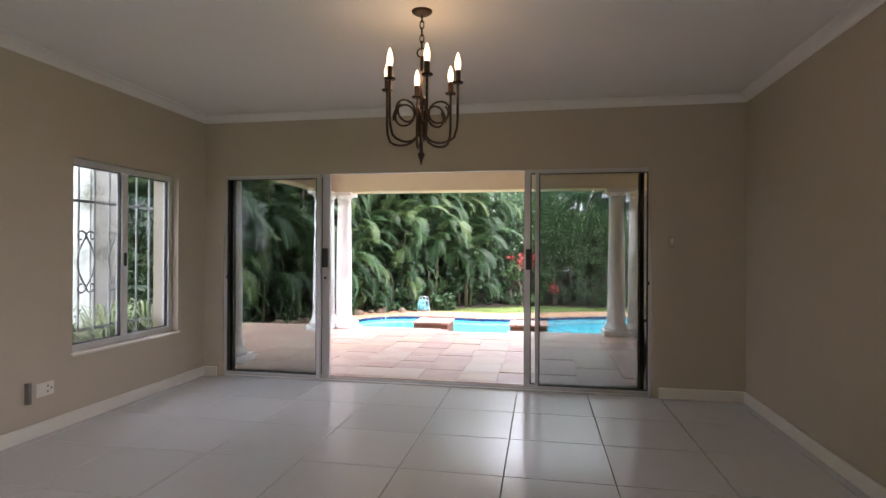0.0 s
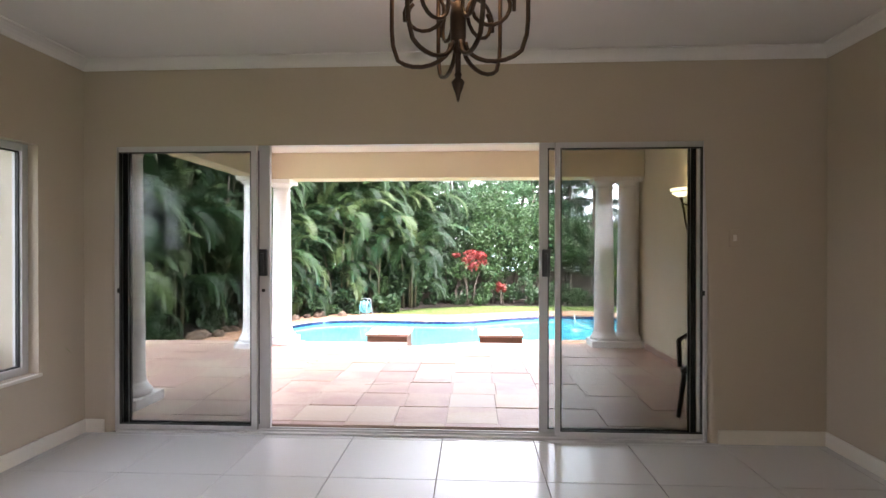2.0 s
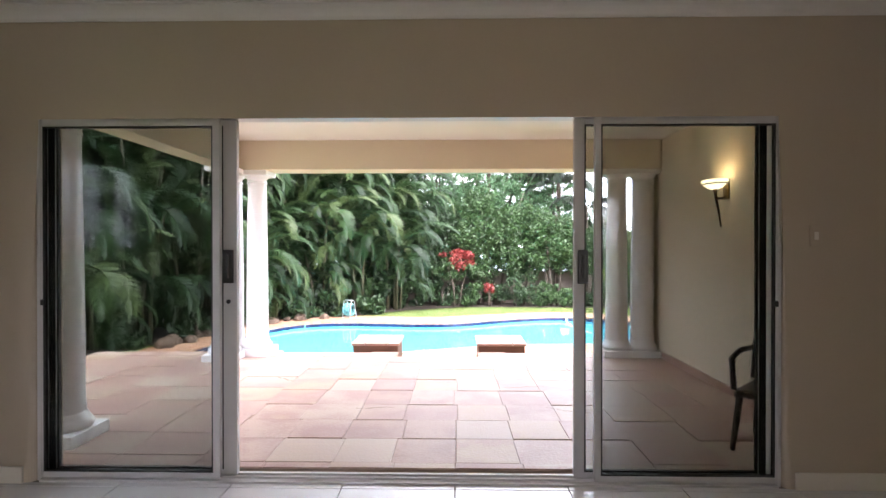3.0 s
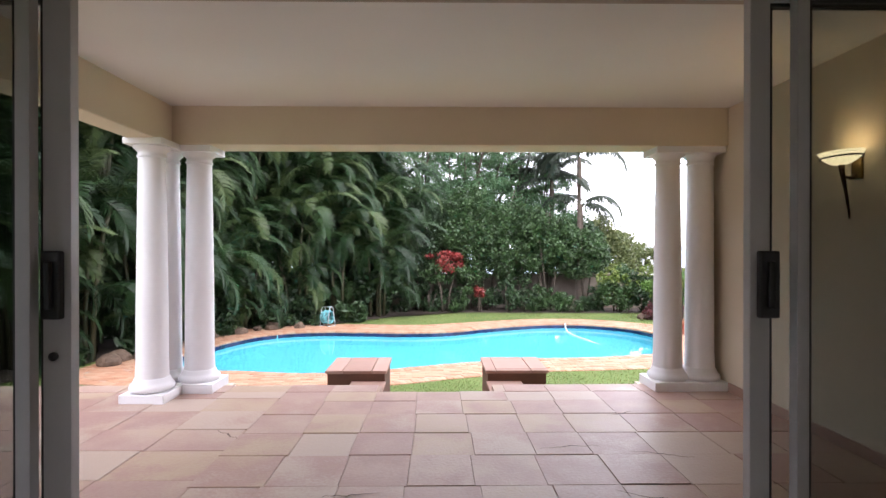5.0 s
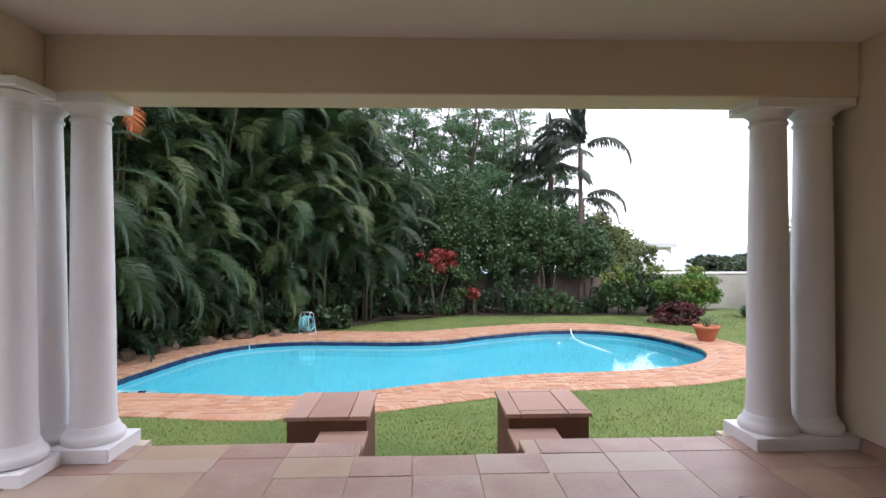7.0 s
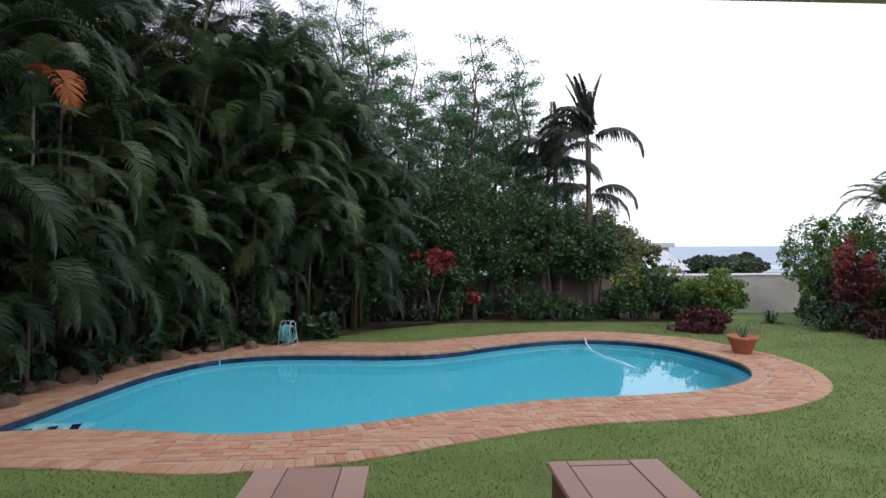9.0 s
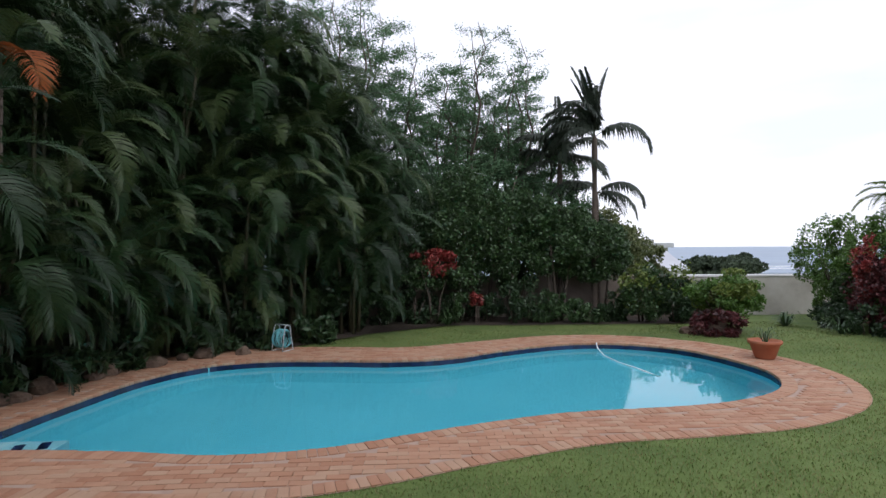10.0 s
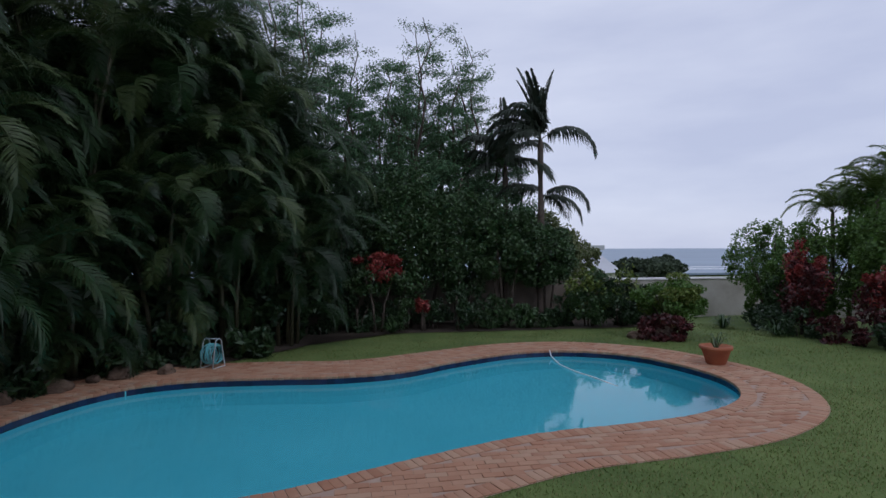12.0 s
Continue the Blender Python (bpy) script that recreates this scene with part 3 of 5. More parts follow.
part("finial", lathe([(0.008, -0.835), (0.013, -0.845), (0.009, -0.855), (0.022, -0.87), (0.016, -0.89), (0.008, -0.91), (0.004, -0.932), (0.0, -0.937)], 16), IRON, ch, smooth=True)
for k in range(6):
    a = radians(-70 + 60 * k)
    path = []
    for u in np.linspace(0, 1, 20):
        w = u * 2.35 * math.pi
        rr = 0.05 + 0.028 * u
        path.append((0.118 - 0.012 * u - rr * math.cos(w + 2.3), -0.63 + rr * math.sin(w + 2.3)))
    loop = [(0.025, -0.74)] + [(0.025 + 0.2 * (1 - math.cos(v)) / 2, -0.74 - 0.07 * math.sin(v)) for v in np.linspace(0.25, 2.5, 8)]
    loop += [(0.222, -0.73), (0.226, -0.68), (0.226, -0.58), (0.226, -0.46)]
    arm = part("arm", tube([(r * math.cos(a), r * math.sin(a), z) for r, z in loop], 0.0075, 8), IRON, ch, smooth=True)
    part("scroll", tube([(r * math.cos(a), r * math.sin(a), z) for r, z in path], 0.0065, 8), IRON, arm, smooth=True)
    c = (0.226 * math.cos(a), 0.226 * math.sin(a), -0.012)
    part("candle_cup", lathe([(0.0, -0.452), (0.032, -0.45), (0.034, -0.443), (0.016, -0.436), (0.0165, -0.375), (0.014, -0.373), (0.0, -0.373)], 16, at=c), IRON, arm, smooth=True)
    part("bulb", lathe([(0.012, -0.374), (0.017, -0.355), (0.0185, -0.335), (0.016, -0.31), (0.009, -0.285), (0.003, -0.268), (0.0, -0.264)], 16, at=c), BULB, arm, "lit warm candle bulb", smooth=True)

# wall light on the patio
SHADE = glow("lit_alabaster_shade", (1.0, 0.80, 0.46), 0.55)
BRONZE = material("brushed_bronze", [(0.16, 0.10, 0.04), (0.28, 0.19, 0.08)], 0.38, 14, 140, 0.1, metal=0.9)
sconce = thing("wall_light", (PXR - 0.12, 7.36, -0.03), "lit alabaster bowl wall light on a bronze bracket", "wall light")
bowl = lathe([(0.0, 1.955), (0.05, 1.959), (0.10, 1.978), (0.14, 2.008), (0.165, 2.043), (0.158, 2.043), (0.13, 2.012), (0.09, 1.985), (0.0, 1.965)], 36)
for v in bowl.verts:
    v.co.x *= 0.66
part("shade", bowl, SHADE, sconce, smooth=True)
part("wall_plate", boxes((0.10, 0.119, -0.045, 0.045, 1.86, 2.06), bevel=0.006), BRONZE, sconce)
part("bracket", tube([(0.0, 0.0, 1.965), (0.01, 0.0, 1.90), (0.03, 0.0, 1.80), (0.06, 0.0, 1.60)], 0.020, 10, taper=0.35), IRON, sconce, smooth=True)
part("band", tube([(0.66 * 0.148 * math.cos(a), 0.148 * math.sin(a), 2.006) for a in np.linspace(0, 2 * math.pi, 33)], 0.006, 6), IRON, sconce, smooth=True)
part("arm", tube([(0.112, 0, 1.90), (0.07, 0, 1.87), (0.02, 0, 1.88)], 0.011, 8), IRON, sconce, smooth=True)

# plastic chair by the doors
CHAIR = material("dark_brown_moulded_plastic", [(0.022, 0.014, 0.011), (0.04, 0.027, 0.021)], 0.42, 6, 120, 0.1)
chair = thing("garden_chair", pose(1.50, 5.93, 0, 0, 0, 225), "dark brown moulded plastic garden chair by the doors", "chair")
for sx in (-1, 1):
    for sy in (-1, 1):
        part("leg", tube([(sx * 0.20, sy * 0.20, 0.40), (sx * 0.245, sy * 0.235, 0.0)], 0.026, 8, taper=0.7), CHAIR, chair, smooth=True)
seat = bmesh.new()
bmesh.ops.create_grid(seat, x_segments=10, y_segments=10, size=0.23)
for v in seat.verts:
    v.co.z = 0.41 - 0.02 * math.cos(v.co.x * 6) * math.cos(v.co.y * 6) - (0.03 if v.co.x > 0.2 else 0)
bmesh.ops.solidify(seat, geom=list(seat.faces), thickness=0.012)
part("seat", seat, CHAIR, chair, smooth=True)
for k in range(6):
    y = -0.2 + 0.08 * k
    part("back_slat", tube([(-0.22, y * 0.9, 0.42), (-0.25, y, 0.62), (-0.29, y * 0.92, 0.82)], 0.016, 6), CHAIR, chair, smooth=True)
part("back_rail", tube([(-0.21, -0.24, 0.42), (-0.26, -0.24, 0.68), (-0.29, -0.18, 0.83), (-0.3, 0, 0.86), (-0.29, 0.18, 0.83), (-0.26, 0.24, 0.68), (-0.21, 0.24, 0.42)], 0.02, 8), CHAIR, chair, smooth=True)
for s in (-1, 1):
    part("armrest", tube([(-0.25, s * 0.24, 0.64), (0.0, s * 0.26, 0.65), (0.2, s * 0.255, 0.62), (0.22, s * 0.235, 0.41)], 0.02, 8), CHAIR, chair, smooth=True)

# ---- things round the pool ----
hose_white = material("white_pool_hose", [(0.72, 0.74, 0.75), (0.8, 0.82, 0.83)], 0.4, 8, 60, 0.05)
hose = thing("pool_hose", (0, 0, 0), "white ribbed pool cleaner hose floating on the water", "pool hose")
part("hose", tube([(3.05, 20.44, ZD + 0.02), (3.03, 20.3, ZW + 0.05), (2.93, 19.6, ZW + 0.02), (2.98, 18.9, ZW + 0.02), (3.15, 18.3, ZW + 0.015), (3.3, 17.75, ZW - 0.02)], 0.015, 8), hose_white, hose, smooth=True)

TERRACOTTA = material("terracotta_clay", [(0.34, 0.10, 0.05), (0.44, 0.16, 0.08)], 0.75, 5, 60, 0.2)
pot = thing("flower_pot", (5.92, 18.54, ZD), "wide terracotta bowl with thin leafy plants", "flower pot")
part("pot", lathe([(0.0, 0.0), (0.17, 0.0), (0.19, 0.02), (0.28, 0.30), (0.315, 0.31), (0.32, 0.37), (0.29, 0.375), (0.27, 0.33), (0.0, 0.33)], 32), TERRACOTTA, pot, smooth=True)

STEEL = material("pale_painted_tube", [(0.36, 0.40, 0.42), (0.46, 0.50, 0.52)], 0.35, 6, 60, 0.05, metal=0.2)
TURQ = material("turquoise_garden_hose", [(0.10, 0.36, 0.40), (0.16, 0.46, 0.50)], 0.4, 6, 60, 0.1)
reel = thing("hose_reel", pose(-4.24, 20.22, ZD, 0, 0, 62) @ Matrix.Scale(0.88, 4), "garden hose reel with a coiled turquoise hose", "hose reel")
for s in (-0.17, 0.17):
    part("frame", tube([(-0.2, s, 0.0), (-0.16, s, 0.32), (-0.1, s, 0.62), (0.0, s, 0.66), (0.08, s, 0.6), (0.13, s, 0.3), (0.2, s, 0.0), (-0.2, s, 0.0)], 0.014, 8), STEEL, reel, smooth=True)
part("handle_bar", tube([(-0.04, -0.17, 0.655), (-0.04, 0.17, 0.655)], 0.014, 8), STEEL, reel, smooth=True)
for k in range(9):
    y = -0.12 + 0.03 * k
    r = 0.2 + 0.03 * ((k * 7) % 3) / 2
    part("hose_coil", tube([(r * math.cos(a), y + 0.02 * math.sin(a * 2 + k), 0.3 + r * math.sin(a)) for a in np.linspace(0, 2 * math.pi, 25)], 0.013, 6), TURQ, reel, smooth=True)

ROCK = material("lichen_grey_rock", [(0.05, 0.032, 0.022), (0.105, 0.07, 0.048), (0.17, 0.12, 0.085)], 0.9, 3, 25, 0.8, dist=0.03)


def rock(x, y, z, r, seed, flat=0.7):
    bm = bmesh.new()
    bmesh.ops.create_icosphere(bm, subdivisions=3, radius=1)
    for v in bm.verts:
        n = 1 + 0.28 * noise.noise(v.co * 1.3 + Vector((seed * 7.1, 0, 0))) + 0.12 * noise.noise(v.co * 3.5 + Vector((0, seed * 3.3, 0)))
        v.co = Vector((v.co.x * n * r, v.co.y * n * r * 0.85, max(v.co.z * n * flat * r, -0.3 * r)))
    ob = link("rock", bm, ROCK)
    ob.matrix_basis = pose(x, y, z, 0, 0, seed * 47)
    return tagged(ob, "rough grey brown garden rock beside the pool", "rock", "rocks along the pool")


rnd = random.Random(9)
k = 0
for p in offset(POOL, 0.85)[138:182:3]:
    if p[0] < -4.9:
        k += 1
        rock(p[0] + rnd.uniform(-0.2, 0.2), p[1] + rnd.uniform(-0.2, 0.2), ZD + 0.03, rnd.uniform(0.13, 0.30), k, rnd.uniform(0.6, 0.9))
rock(6.75, 21.75, ZD + 0.02, 0.42, 40, 0.7)
rock(6.1, 21.9, ZD + 0.0, 0.25, 41, 0.7)

# ---- plants ----
PALM = material("palm_leaf_green", [(0.0097, 0.026, 0.0087), (0.0174, 0.042, 0.0137), (0.03, 0.064, 0.0212), (0.0678, 0.1, 0.0349)], 0.42, 0.7, 20, 0.05, per="object", spec=0.35, translucent=0.25)
BRIGHT_PALM = material("sunlit_palm_leaf", [(0.05, 0.09, 0.016), (0.085, 0.135, 0.024), (0.12, 0.17, 0.035)], 0.45, 0.7, 20, 0.05, per="object", translucent=0.3)
PALM_OLD = material("dead_palm_leaf_orange", [(0.30, 0.07, 0.018), (0.40, 0.13, 0.035)], 0.7, 2, 20, 0.1, translucent=0.2)
FOX = material("blue_green_palm_leaf", [(0.030, 0.044, 0.030), (0.056, 0.072, 0.050)], 0.5, 1, 20, 0.05, translucent=0.2)
CANE = material("ringed_palm_cane", [(0.035, 0.035, 0.018), (0.09, 0.08, 0.04)], 0.6, 6, 60, 0.2)
BARK = material("grey_brown_bark", [(0.06, 0.045, 0.035), (0.13, 0.10, 0.08)], 0.9, 5, 40, 0.7, dist=0.02)
DARK_LEAF = material("dark_shrub_leaf", [(0.0148, 0.034, 0.0148), (0.0277, 0.06, 0.0222), (0.0416, 0.08, 0.0308)], 0.4, 0.8, 15, 0.0, per="island", translucent=0.2)
MID_LEAF = material("glossy_green_leaf", [(0.0194, 0.05, 0.0149), (0.0408, 0.088, 0.0276), (0.0729, 0.128, 0.0482)], 0.38, 0.8, 15, 0.0, per="island", translucent=0.22)
FEATHER = material("feathery_tree_leaf", [(0.054, 0.125, 0.0585), (0.09, 0.185, 0.0806), (0.1305, 0.235, 0.117)], 0.55, 0.8, 15, 0.0, per="island", translucent=0.3)
BRIGHT_LEAF = material("bright_green_leaf", [(0.05, 0.115, 0.018), (0.082, 0.165, 0.028), (0.115, 0.21, 0.042)], 0.45, 0.8, 15, 0.0, per="island", translucent=0.25)
LIME_LEAF = material("yellow_green_leaf", [(0.07, 0.12, 0.02), (0.12, 0.18, 0.03), (0.18, 0.22, 0.05)], 0.45, 0.8, 15, 0.0, per="island", translucent=0.25)
RED_LEAF = material("crimson_leaf", [(0.13, 0.016, 0.016), (0.24, 0.03, 0.03), (0.34, 0.07, 0.055)], 0.45, 0.8, 15, 0.0, per="island", translucent=0.25)
MAROON_LEAF = material("maroon_leaf", [(0.03, 0.012, 0.012), (0.07, 0.016, 0.018), (0.12, 0.025, 0.028)], 0.45, 0.8, 15, 0.0, per="island", translucent=0.2)
STRIPED = material("pale_striped_leaf", [(0.16, 0.22, 0.08), (0.42, 0.45, 0.28), (0.2, 0.28, 0.1)], 0.5, 3, 20, 0.0, per="island", translucent=0.25)


def frond_mesh(name, length, start, end, pairs, leaflet, hang, seed, mat, ragged=0.25, broad=1.0):
    """A feather palm leaf that leaves the origin along x: rachis and two rows of leaflets."""
    r = random.Random(seed)
    n = 14
    pts, p = [], Vector((0, 0, 0))
    bend = r.uniform(-0.25, 0.25)
    for i in range(n + 1):
        u = i / n
        a = radians(start + (end - start) * u ** 1.2)
        pts.append(p.copy())
        b = bend * u
        p = p + Vector((math.cos(a) * math.cos(b), math.cos(a) * math.sin(b), math.sin(a))) * (length / n)
    bm = tube(pts, 0.016 * length / 2.2, 4, taper=0.2)
    verts = [v.co.copy() for v in bm.verts]
    tris = []
    bm.faces.ensure_lookup_table()
    bm.verts.index_update()
    for f in bm.faces:
        ids = [v.index for v in f.verts]
        for k in range(1, len(ids) - 1):
            tris.append((ids[0], ids[k], ids[k + 1]))
    bm.free()
    for i in range(pairs):
        u = 0.16 + 0.84 * i / (pairs - 1)
        f = u * n
        k = min(int(f), n - 1)
        o = pts[k].lerp(pts[k + 1], f - k)
        d = (pts[k + 1] - pts[k]).normalized()
        s0 = d.cross(Vector((0, 0, 1)))
        s0 = s0.normalized() if s0.length > 0.05 else Vector((0, 1, 0))
        up = s0.cross(d)
        ln = leaflet * (0.45 + 0.75 * math.sin(math.pi * min(1, 0.15 + u * 0.88))) * r.uniform(1 - ragged, 1.05)
        for s in (-1, 1):
            fwd = 0.30 + 0.75 * u * u + r.uniform(-0.12, 0.12)
            way = (s0 * s + d * fwd + up * r.uniform(0.25, 0.6)).normalized()
            first_ = o + way * ln * 0.35 + Vector((0, 0, -hang * ln * 0.02))
            mid_ = o + way * ln * 0.68 + Vector((0, 0, -hang * ln * 0.16))
            tip = o + way * ln * r.uniform(0.86, 0.98) + Vector((0, 0, -hang * ln * r.uniform(0.4, 0.6)))
            w = (d + up * 0.5 * s) * (0.008 + 0.0065 * length / 2.2) * broad
            q = len(verts)
            verts += [o - w * 0.4, o + w * 0.4, first_ + w, first_ - w, mid_ + w * 0.8, mid_ - w * 0.8, tip]
            tris += [(q, q + 1, q + 2), (q, q + 2, q + 3), (q + 3, q + 2, q + 4), (q + 3, q + 4, q + 5), (q + 5, q + 4, q + 6)]
    ob = mesh_np(name, [tuple(v) for v in verts], tris, mat)
    me = ob.data
    bpy.data.objects.remove(ob)
    return me


ARECA = [frond_mesh("frond", (1.55, 1.75, 1.9, 1.7, 2.0, 1.6)[i], (75, 62, 48, 30, 70, 55)[i], (-62, -88, -92, -95, -40, -100)[i], 66, (0.40, 0.44, 0.42, 0.38, 0.44, 0.40)[i], (0.7, 0.9, 0.8, 1.0, 0.7, 0.9)[i], 20 + i, PALM, 0.14, 0.66) for i in range(6)]
BRIGHT_FROND = [frond_mesh("frond", 1.7 + 0.15 * i, (75, 60, 45)[i], (-20, -55, -75)[i], 60, 0.42, 0.8, 50 + i, BRIGHT_PALM, 0.15, 0.75) for i in range(3)]
DEAD = frond_mesh("frond", 1.6, 40, -98, 54, 0.42, 0.8, 61, PALM_OLD, 0.15, 0.8)


def place_frond(me, parent, at, heading, lift=0.0, size=1.0, label=""):
    ob = new("frond", me)
    ob.parent = parent
    ob.matrix_basis = pose(*at, 0, -lift, heading) @ Matrix.Scale(size, 4)
    if label:
        ob["label"] = label
    return ob


def areca(seed, stems, height, spread):
    """A clump of slender canes, each with its own crown of arching fronds."""
    r = random.Random(seed)
    c = thing("areca_palm", (0, 0, 0), "dense clump of green areca palm with arching fronds", "palm", "areca palms behind the pool")
    for i in range(stems):
        a, h = r.uniform(0, 360), height * (0.35 + 0.65 * (i + 1) / stems) * r.uniform(0.88, 1.08)
        bx, by = spread * 0.35 * math.cos(radians(a)), spread * 0.35 * math.sin(radians(a))
        tx, ty = spread * math.cos(radians(a)), spread * math.sin(radians(a))
        part("cane", tube([(bx, by, -0.1), (bx * 1.2, by * 1.2, h * 0.4), (tx * 0.7, ty * 0.7, h * 0.8), (tx, ty, h)], 0.05, 7, taper=0.6), CANE, c, smooth=True)
        for k in range(10):
            place_frond(ARECA[r.randrange(6)], c, (tx, ty, h - r.uniform(0.0, 0.35)), a + k * 137.5 + r.uniform(-20, 20), r.uniform(-25, 25), r.uniform(0.75, 1.25))
    for k in range(16):
        a = r.uniform(0, 360)
        place_frond(ARECA[r.randrange(6)], c, (0.5 * spread * math.cos(radians(a)), 0.5 * spread * math.sin(radians(a)), r.uniform(0.1, 0.42) * height), a + r.uniform(-40, 40), r.uniform(-20, 10), r.uniform(0.6, 0.95))
    return c


clumps = [areca(1, 7, 6.0, 0.75), areca(2, 6, 4.4, 0.7), areca(3, 8, 7.6, 0.9), areca(5, 5, 3.0, 0.6)]
spots = [(-7.9, 16.6, 3), (-7.3, 18.6, 1), (-6.5, 20.0, 3), (-5.4, 21.1, 1), (-4.2, 22.0, 0), (-3.0, 22.8, 1), (-9.2, 14.6, 3), (-9.4, 17.0, 1),
         (-8.8, 19.2, 0), (-7.6, 21.0, 0), (-6.2, 22.4, 2), (-4.8, 23.5, 2), (-3.4, 24.2, 0), (-11.2, 14.0, 0), (-11.2, 16.6, 2), (-10.8, 19.2, 2),
         (-9.4, 21.6, 2), (-7.8, 23.4, 2), (-10.2, 12.4, 1), (-12.6, 11.6, 0), (-12.6, 9.2, 1), (-9.0, 16.0, 2), (-8.2, 18.0, 2), (-10.0, 13.4, 2), (-7.0, 20.6, 2), (-5.6, 22.0, 2), (-4.2, 23.2, 2), (-13.2, 14.6, 2), (-12.8, 18.2, 2), (-8.4, 15.2, 3), (-10.4, 20.6, 2), (-8.6, 22.2, 2), (-7.0, 23.6, 2), (-12.0, 16.6, 2)]
rnd = random.Random(12)
placed = set()
for i, (x, y, k) in enumerate(spots):
    m = pose(x, y, ground_z(x, y) + 0.0, 0, 0, rnd.uniform(0, 360)) @ Matrix.Scale(rnd.uniform(0.95, 1.15) * (1.1 if i > 29 else 1.0), 4)
    if k not in placed:
        placed.add(k)
        clumps[k].matrix_basis = m
    else:
        copy_thing(clumps[k], m)
for x, y, z, h, s in ((-7.5, 16.2, 4.0, 0, 0.85),):
    old = thing("areca_palm", (x, y, ground_z(x, y)), "tall areca palm with a dying orange frond", "palm")
    part("cane", tube([(0, 0, -0.1), (0.1, 0, 2), (0.3, -0.2, z + 1.0)], 0.035, 7, taper=0.6), BARK, old, smooth=True)
    place_frond(DEAD, old, (0.3, -0.2, z + 0.95), h - 30, -10, s, "orange dying frond")
    for q in range(7):
        place_frond(ARECA[q % 6], old, (0.3, -0.2, z + 0.9), h + 20 + q * 51, rnd.uniform(-15, 10), 1.0)
    for q in range(16):
        place_frond(ARECA[q % 6], old, (0.2, -0.15, z * (0.25 + 0.04 * q)), q * 137, rnd.uniform(-15, 15), 0.85)


def leaf_mesh(name, places, size, mat, parent, seed, long=1.9, droop=0.35, label=""):
    """Many small folded leaves about the given places."""
    r = np.random.RandomState(seed)
    P = np.asarray(places)
    n = len(P)
    d = r.normal(size=(n, 3))
    d[:, 2] -= droop
    d /= np.linalg.norm(d, axis=1)[:, None]
    s = np.cross(d, r.normal(size=(n, 3)))
    s /= np.linalg.norm(s, axis=1)[:, None]
    u = np.cross(d, s)
    L = (size * r.uniform(0.6, 1.25, n))[:, None]
    W = L / long / 2
    V = np.stack([P - d * L * 0.5, P + s * W + u * W * 0.35, P + d * L * 0.5, P - s * W + u * W * 0.35], 1).reshape(-1, 3)
    b = np.arange(n)[:, None] * 4
    T = np.concatenate([b + [[0, 1, 2]], b + [[0, 2, 3]]], 1).reshape(-1, 3)
    return mesh_np(name, V, T, mat, parent, label)


def clumped(n, centre_, radii, lumps, seed, shell=0.35, low=-0.9):
    """Leaf places in an uneven body made of many overlapping lumps."""
    r = np.random.RandomState(seed)
    c = r.normal(size=(lumps, 3))
    c /= np.linalg.norm(c, axis=1)[:, None]
    c *= (r.uniform(0.35, 1.0, (lumps, 1)) ** 0.5) * 0.80
    c[:, 2] = np.maximum(c[:, 2], low)
    size = r.uniform(0.10, 0.34, lumps) * (40.0 / max(lumps, 12)) ** 0.2
    which = r.randint(0, lumps, n)
    d = r.normal(size=(n, 3))
    d /= np.linalg.norm(d, axis=1)[:, None]
    rad = shell + (1 - shell) * r.uniform(0, 1, n) ** 0.6
    return np.asarray(centre_) + (c[which] + d * (size[which] * rad)[:, None]) * np.asarray(radii)


def shrub(name, x, y, centre_h, radii, leaves, size, mat, label, category, seed, stems=4, group="", lumps=40, z=None, long=1.9, extra=None):
    base = ground_z(x, y) if z is None else z
    o = thing(name, (x, y, base), label, category, group)
    r = random.Random(seed)
    for k in range(stems):
        a = 2 * math.pi * (k + r.uniform(-0.3, 0.3)) / max(1, stems)
        t = (radii[0] * 0.55 * math.cos(a), radii[1] * 0.55 * math.sin(a), centre_h + radii[2] * r.uniform(0.1, 0.6))
        part("stem", tube([(0.12 * math.cos(a), 0.12 * math.sin(a), -0.1), (t[0] * 0.4, t[1] * 0.4, t[2] * 0.5), t], 0.02 + 0.012 * centre_h, 6, taper=0.35), BARK, o, smooth=True)
    leaf_mesh("foliage", clumped(leaves, (0, 0, centre_h), radii, lumps, seed), size, mat, o, seed + 1, long)
    if extra:
        leaf_mesh("bright_leaves", clumped(extra[0], (0, 0, centre_h + extra[2]), [q * 0.9 for q in radii], 14, seed + 5), size * 1.1, extra[1], o, seed + 2, long, label=extra[3])
    return o
# dense dark growth behind the palms
for i, (x, y, h, rx, rz) in enumerate([(-14.5, 8.5, 3.6, 2.6, 4.4), (-15, 13, 4.2, 2.6, 5), (-14.6, 17.5, 4.6, 2.6, 5.4), (-12.6, 21.5, 4.8, 2.6, 5.4), (-10.2, 24.6, 4.8, 2.5, 5.4), (-7.0, 26.0, 4.8, 2.5, 5.2), (-4.0, 26.4, 4.2, 2.2, 4.6), (-10.6, 15.6, 1.8, 1.6, 2.2), (-8.8, 18.2, 1.8, 1.6, 2.4), (-7.4, 20.4, 1.9, 1.6, 2.4), (-5.4, 22.2, 1.9, 1.5, 2.4), (-3.4, 23.6, 1.7, 1.3, 2.2), (-11.8, 11.6, 1.5, 1.5, 2.2)]):
    shrub("evergreen_tree" if h > 3 else "evergreen_shrub", x, y, h, (rx, rx, rz), 9000 if h > 3 else 6500, 0.24, DARK_LEAF, "dense dark evergreen behind the palms", "tree" if h > 3 else "shrub", 300 + i, 3, "dark trees behind the palms", 60)

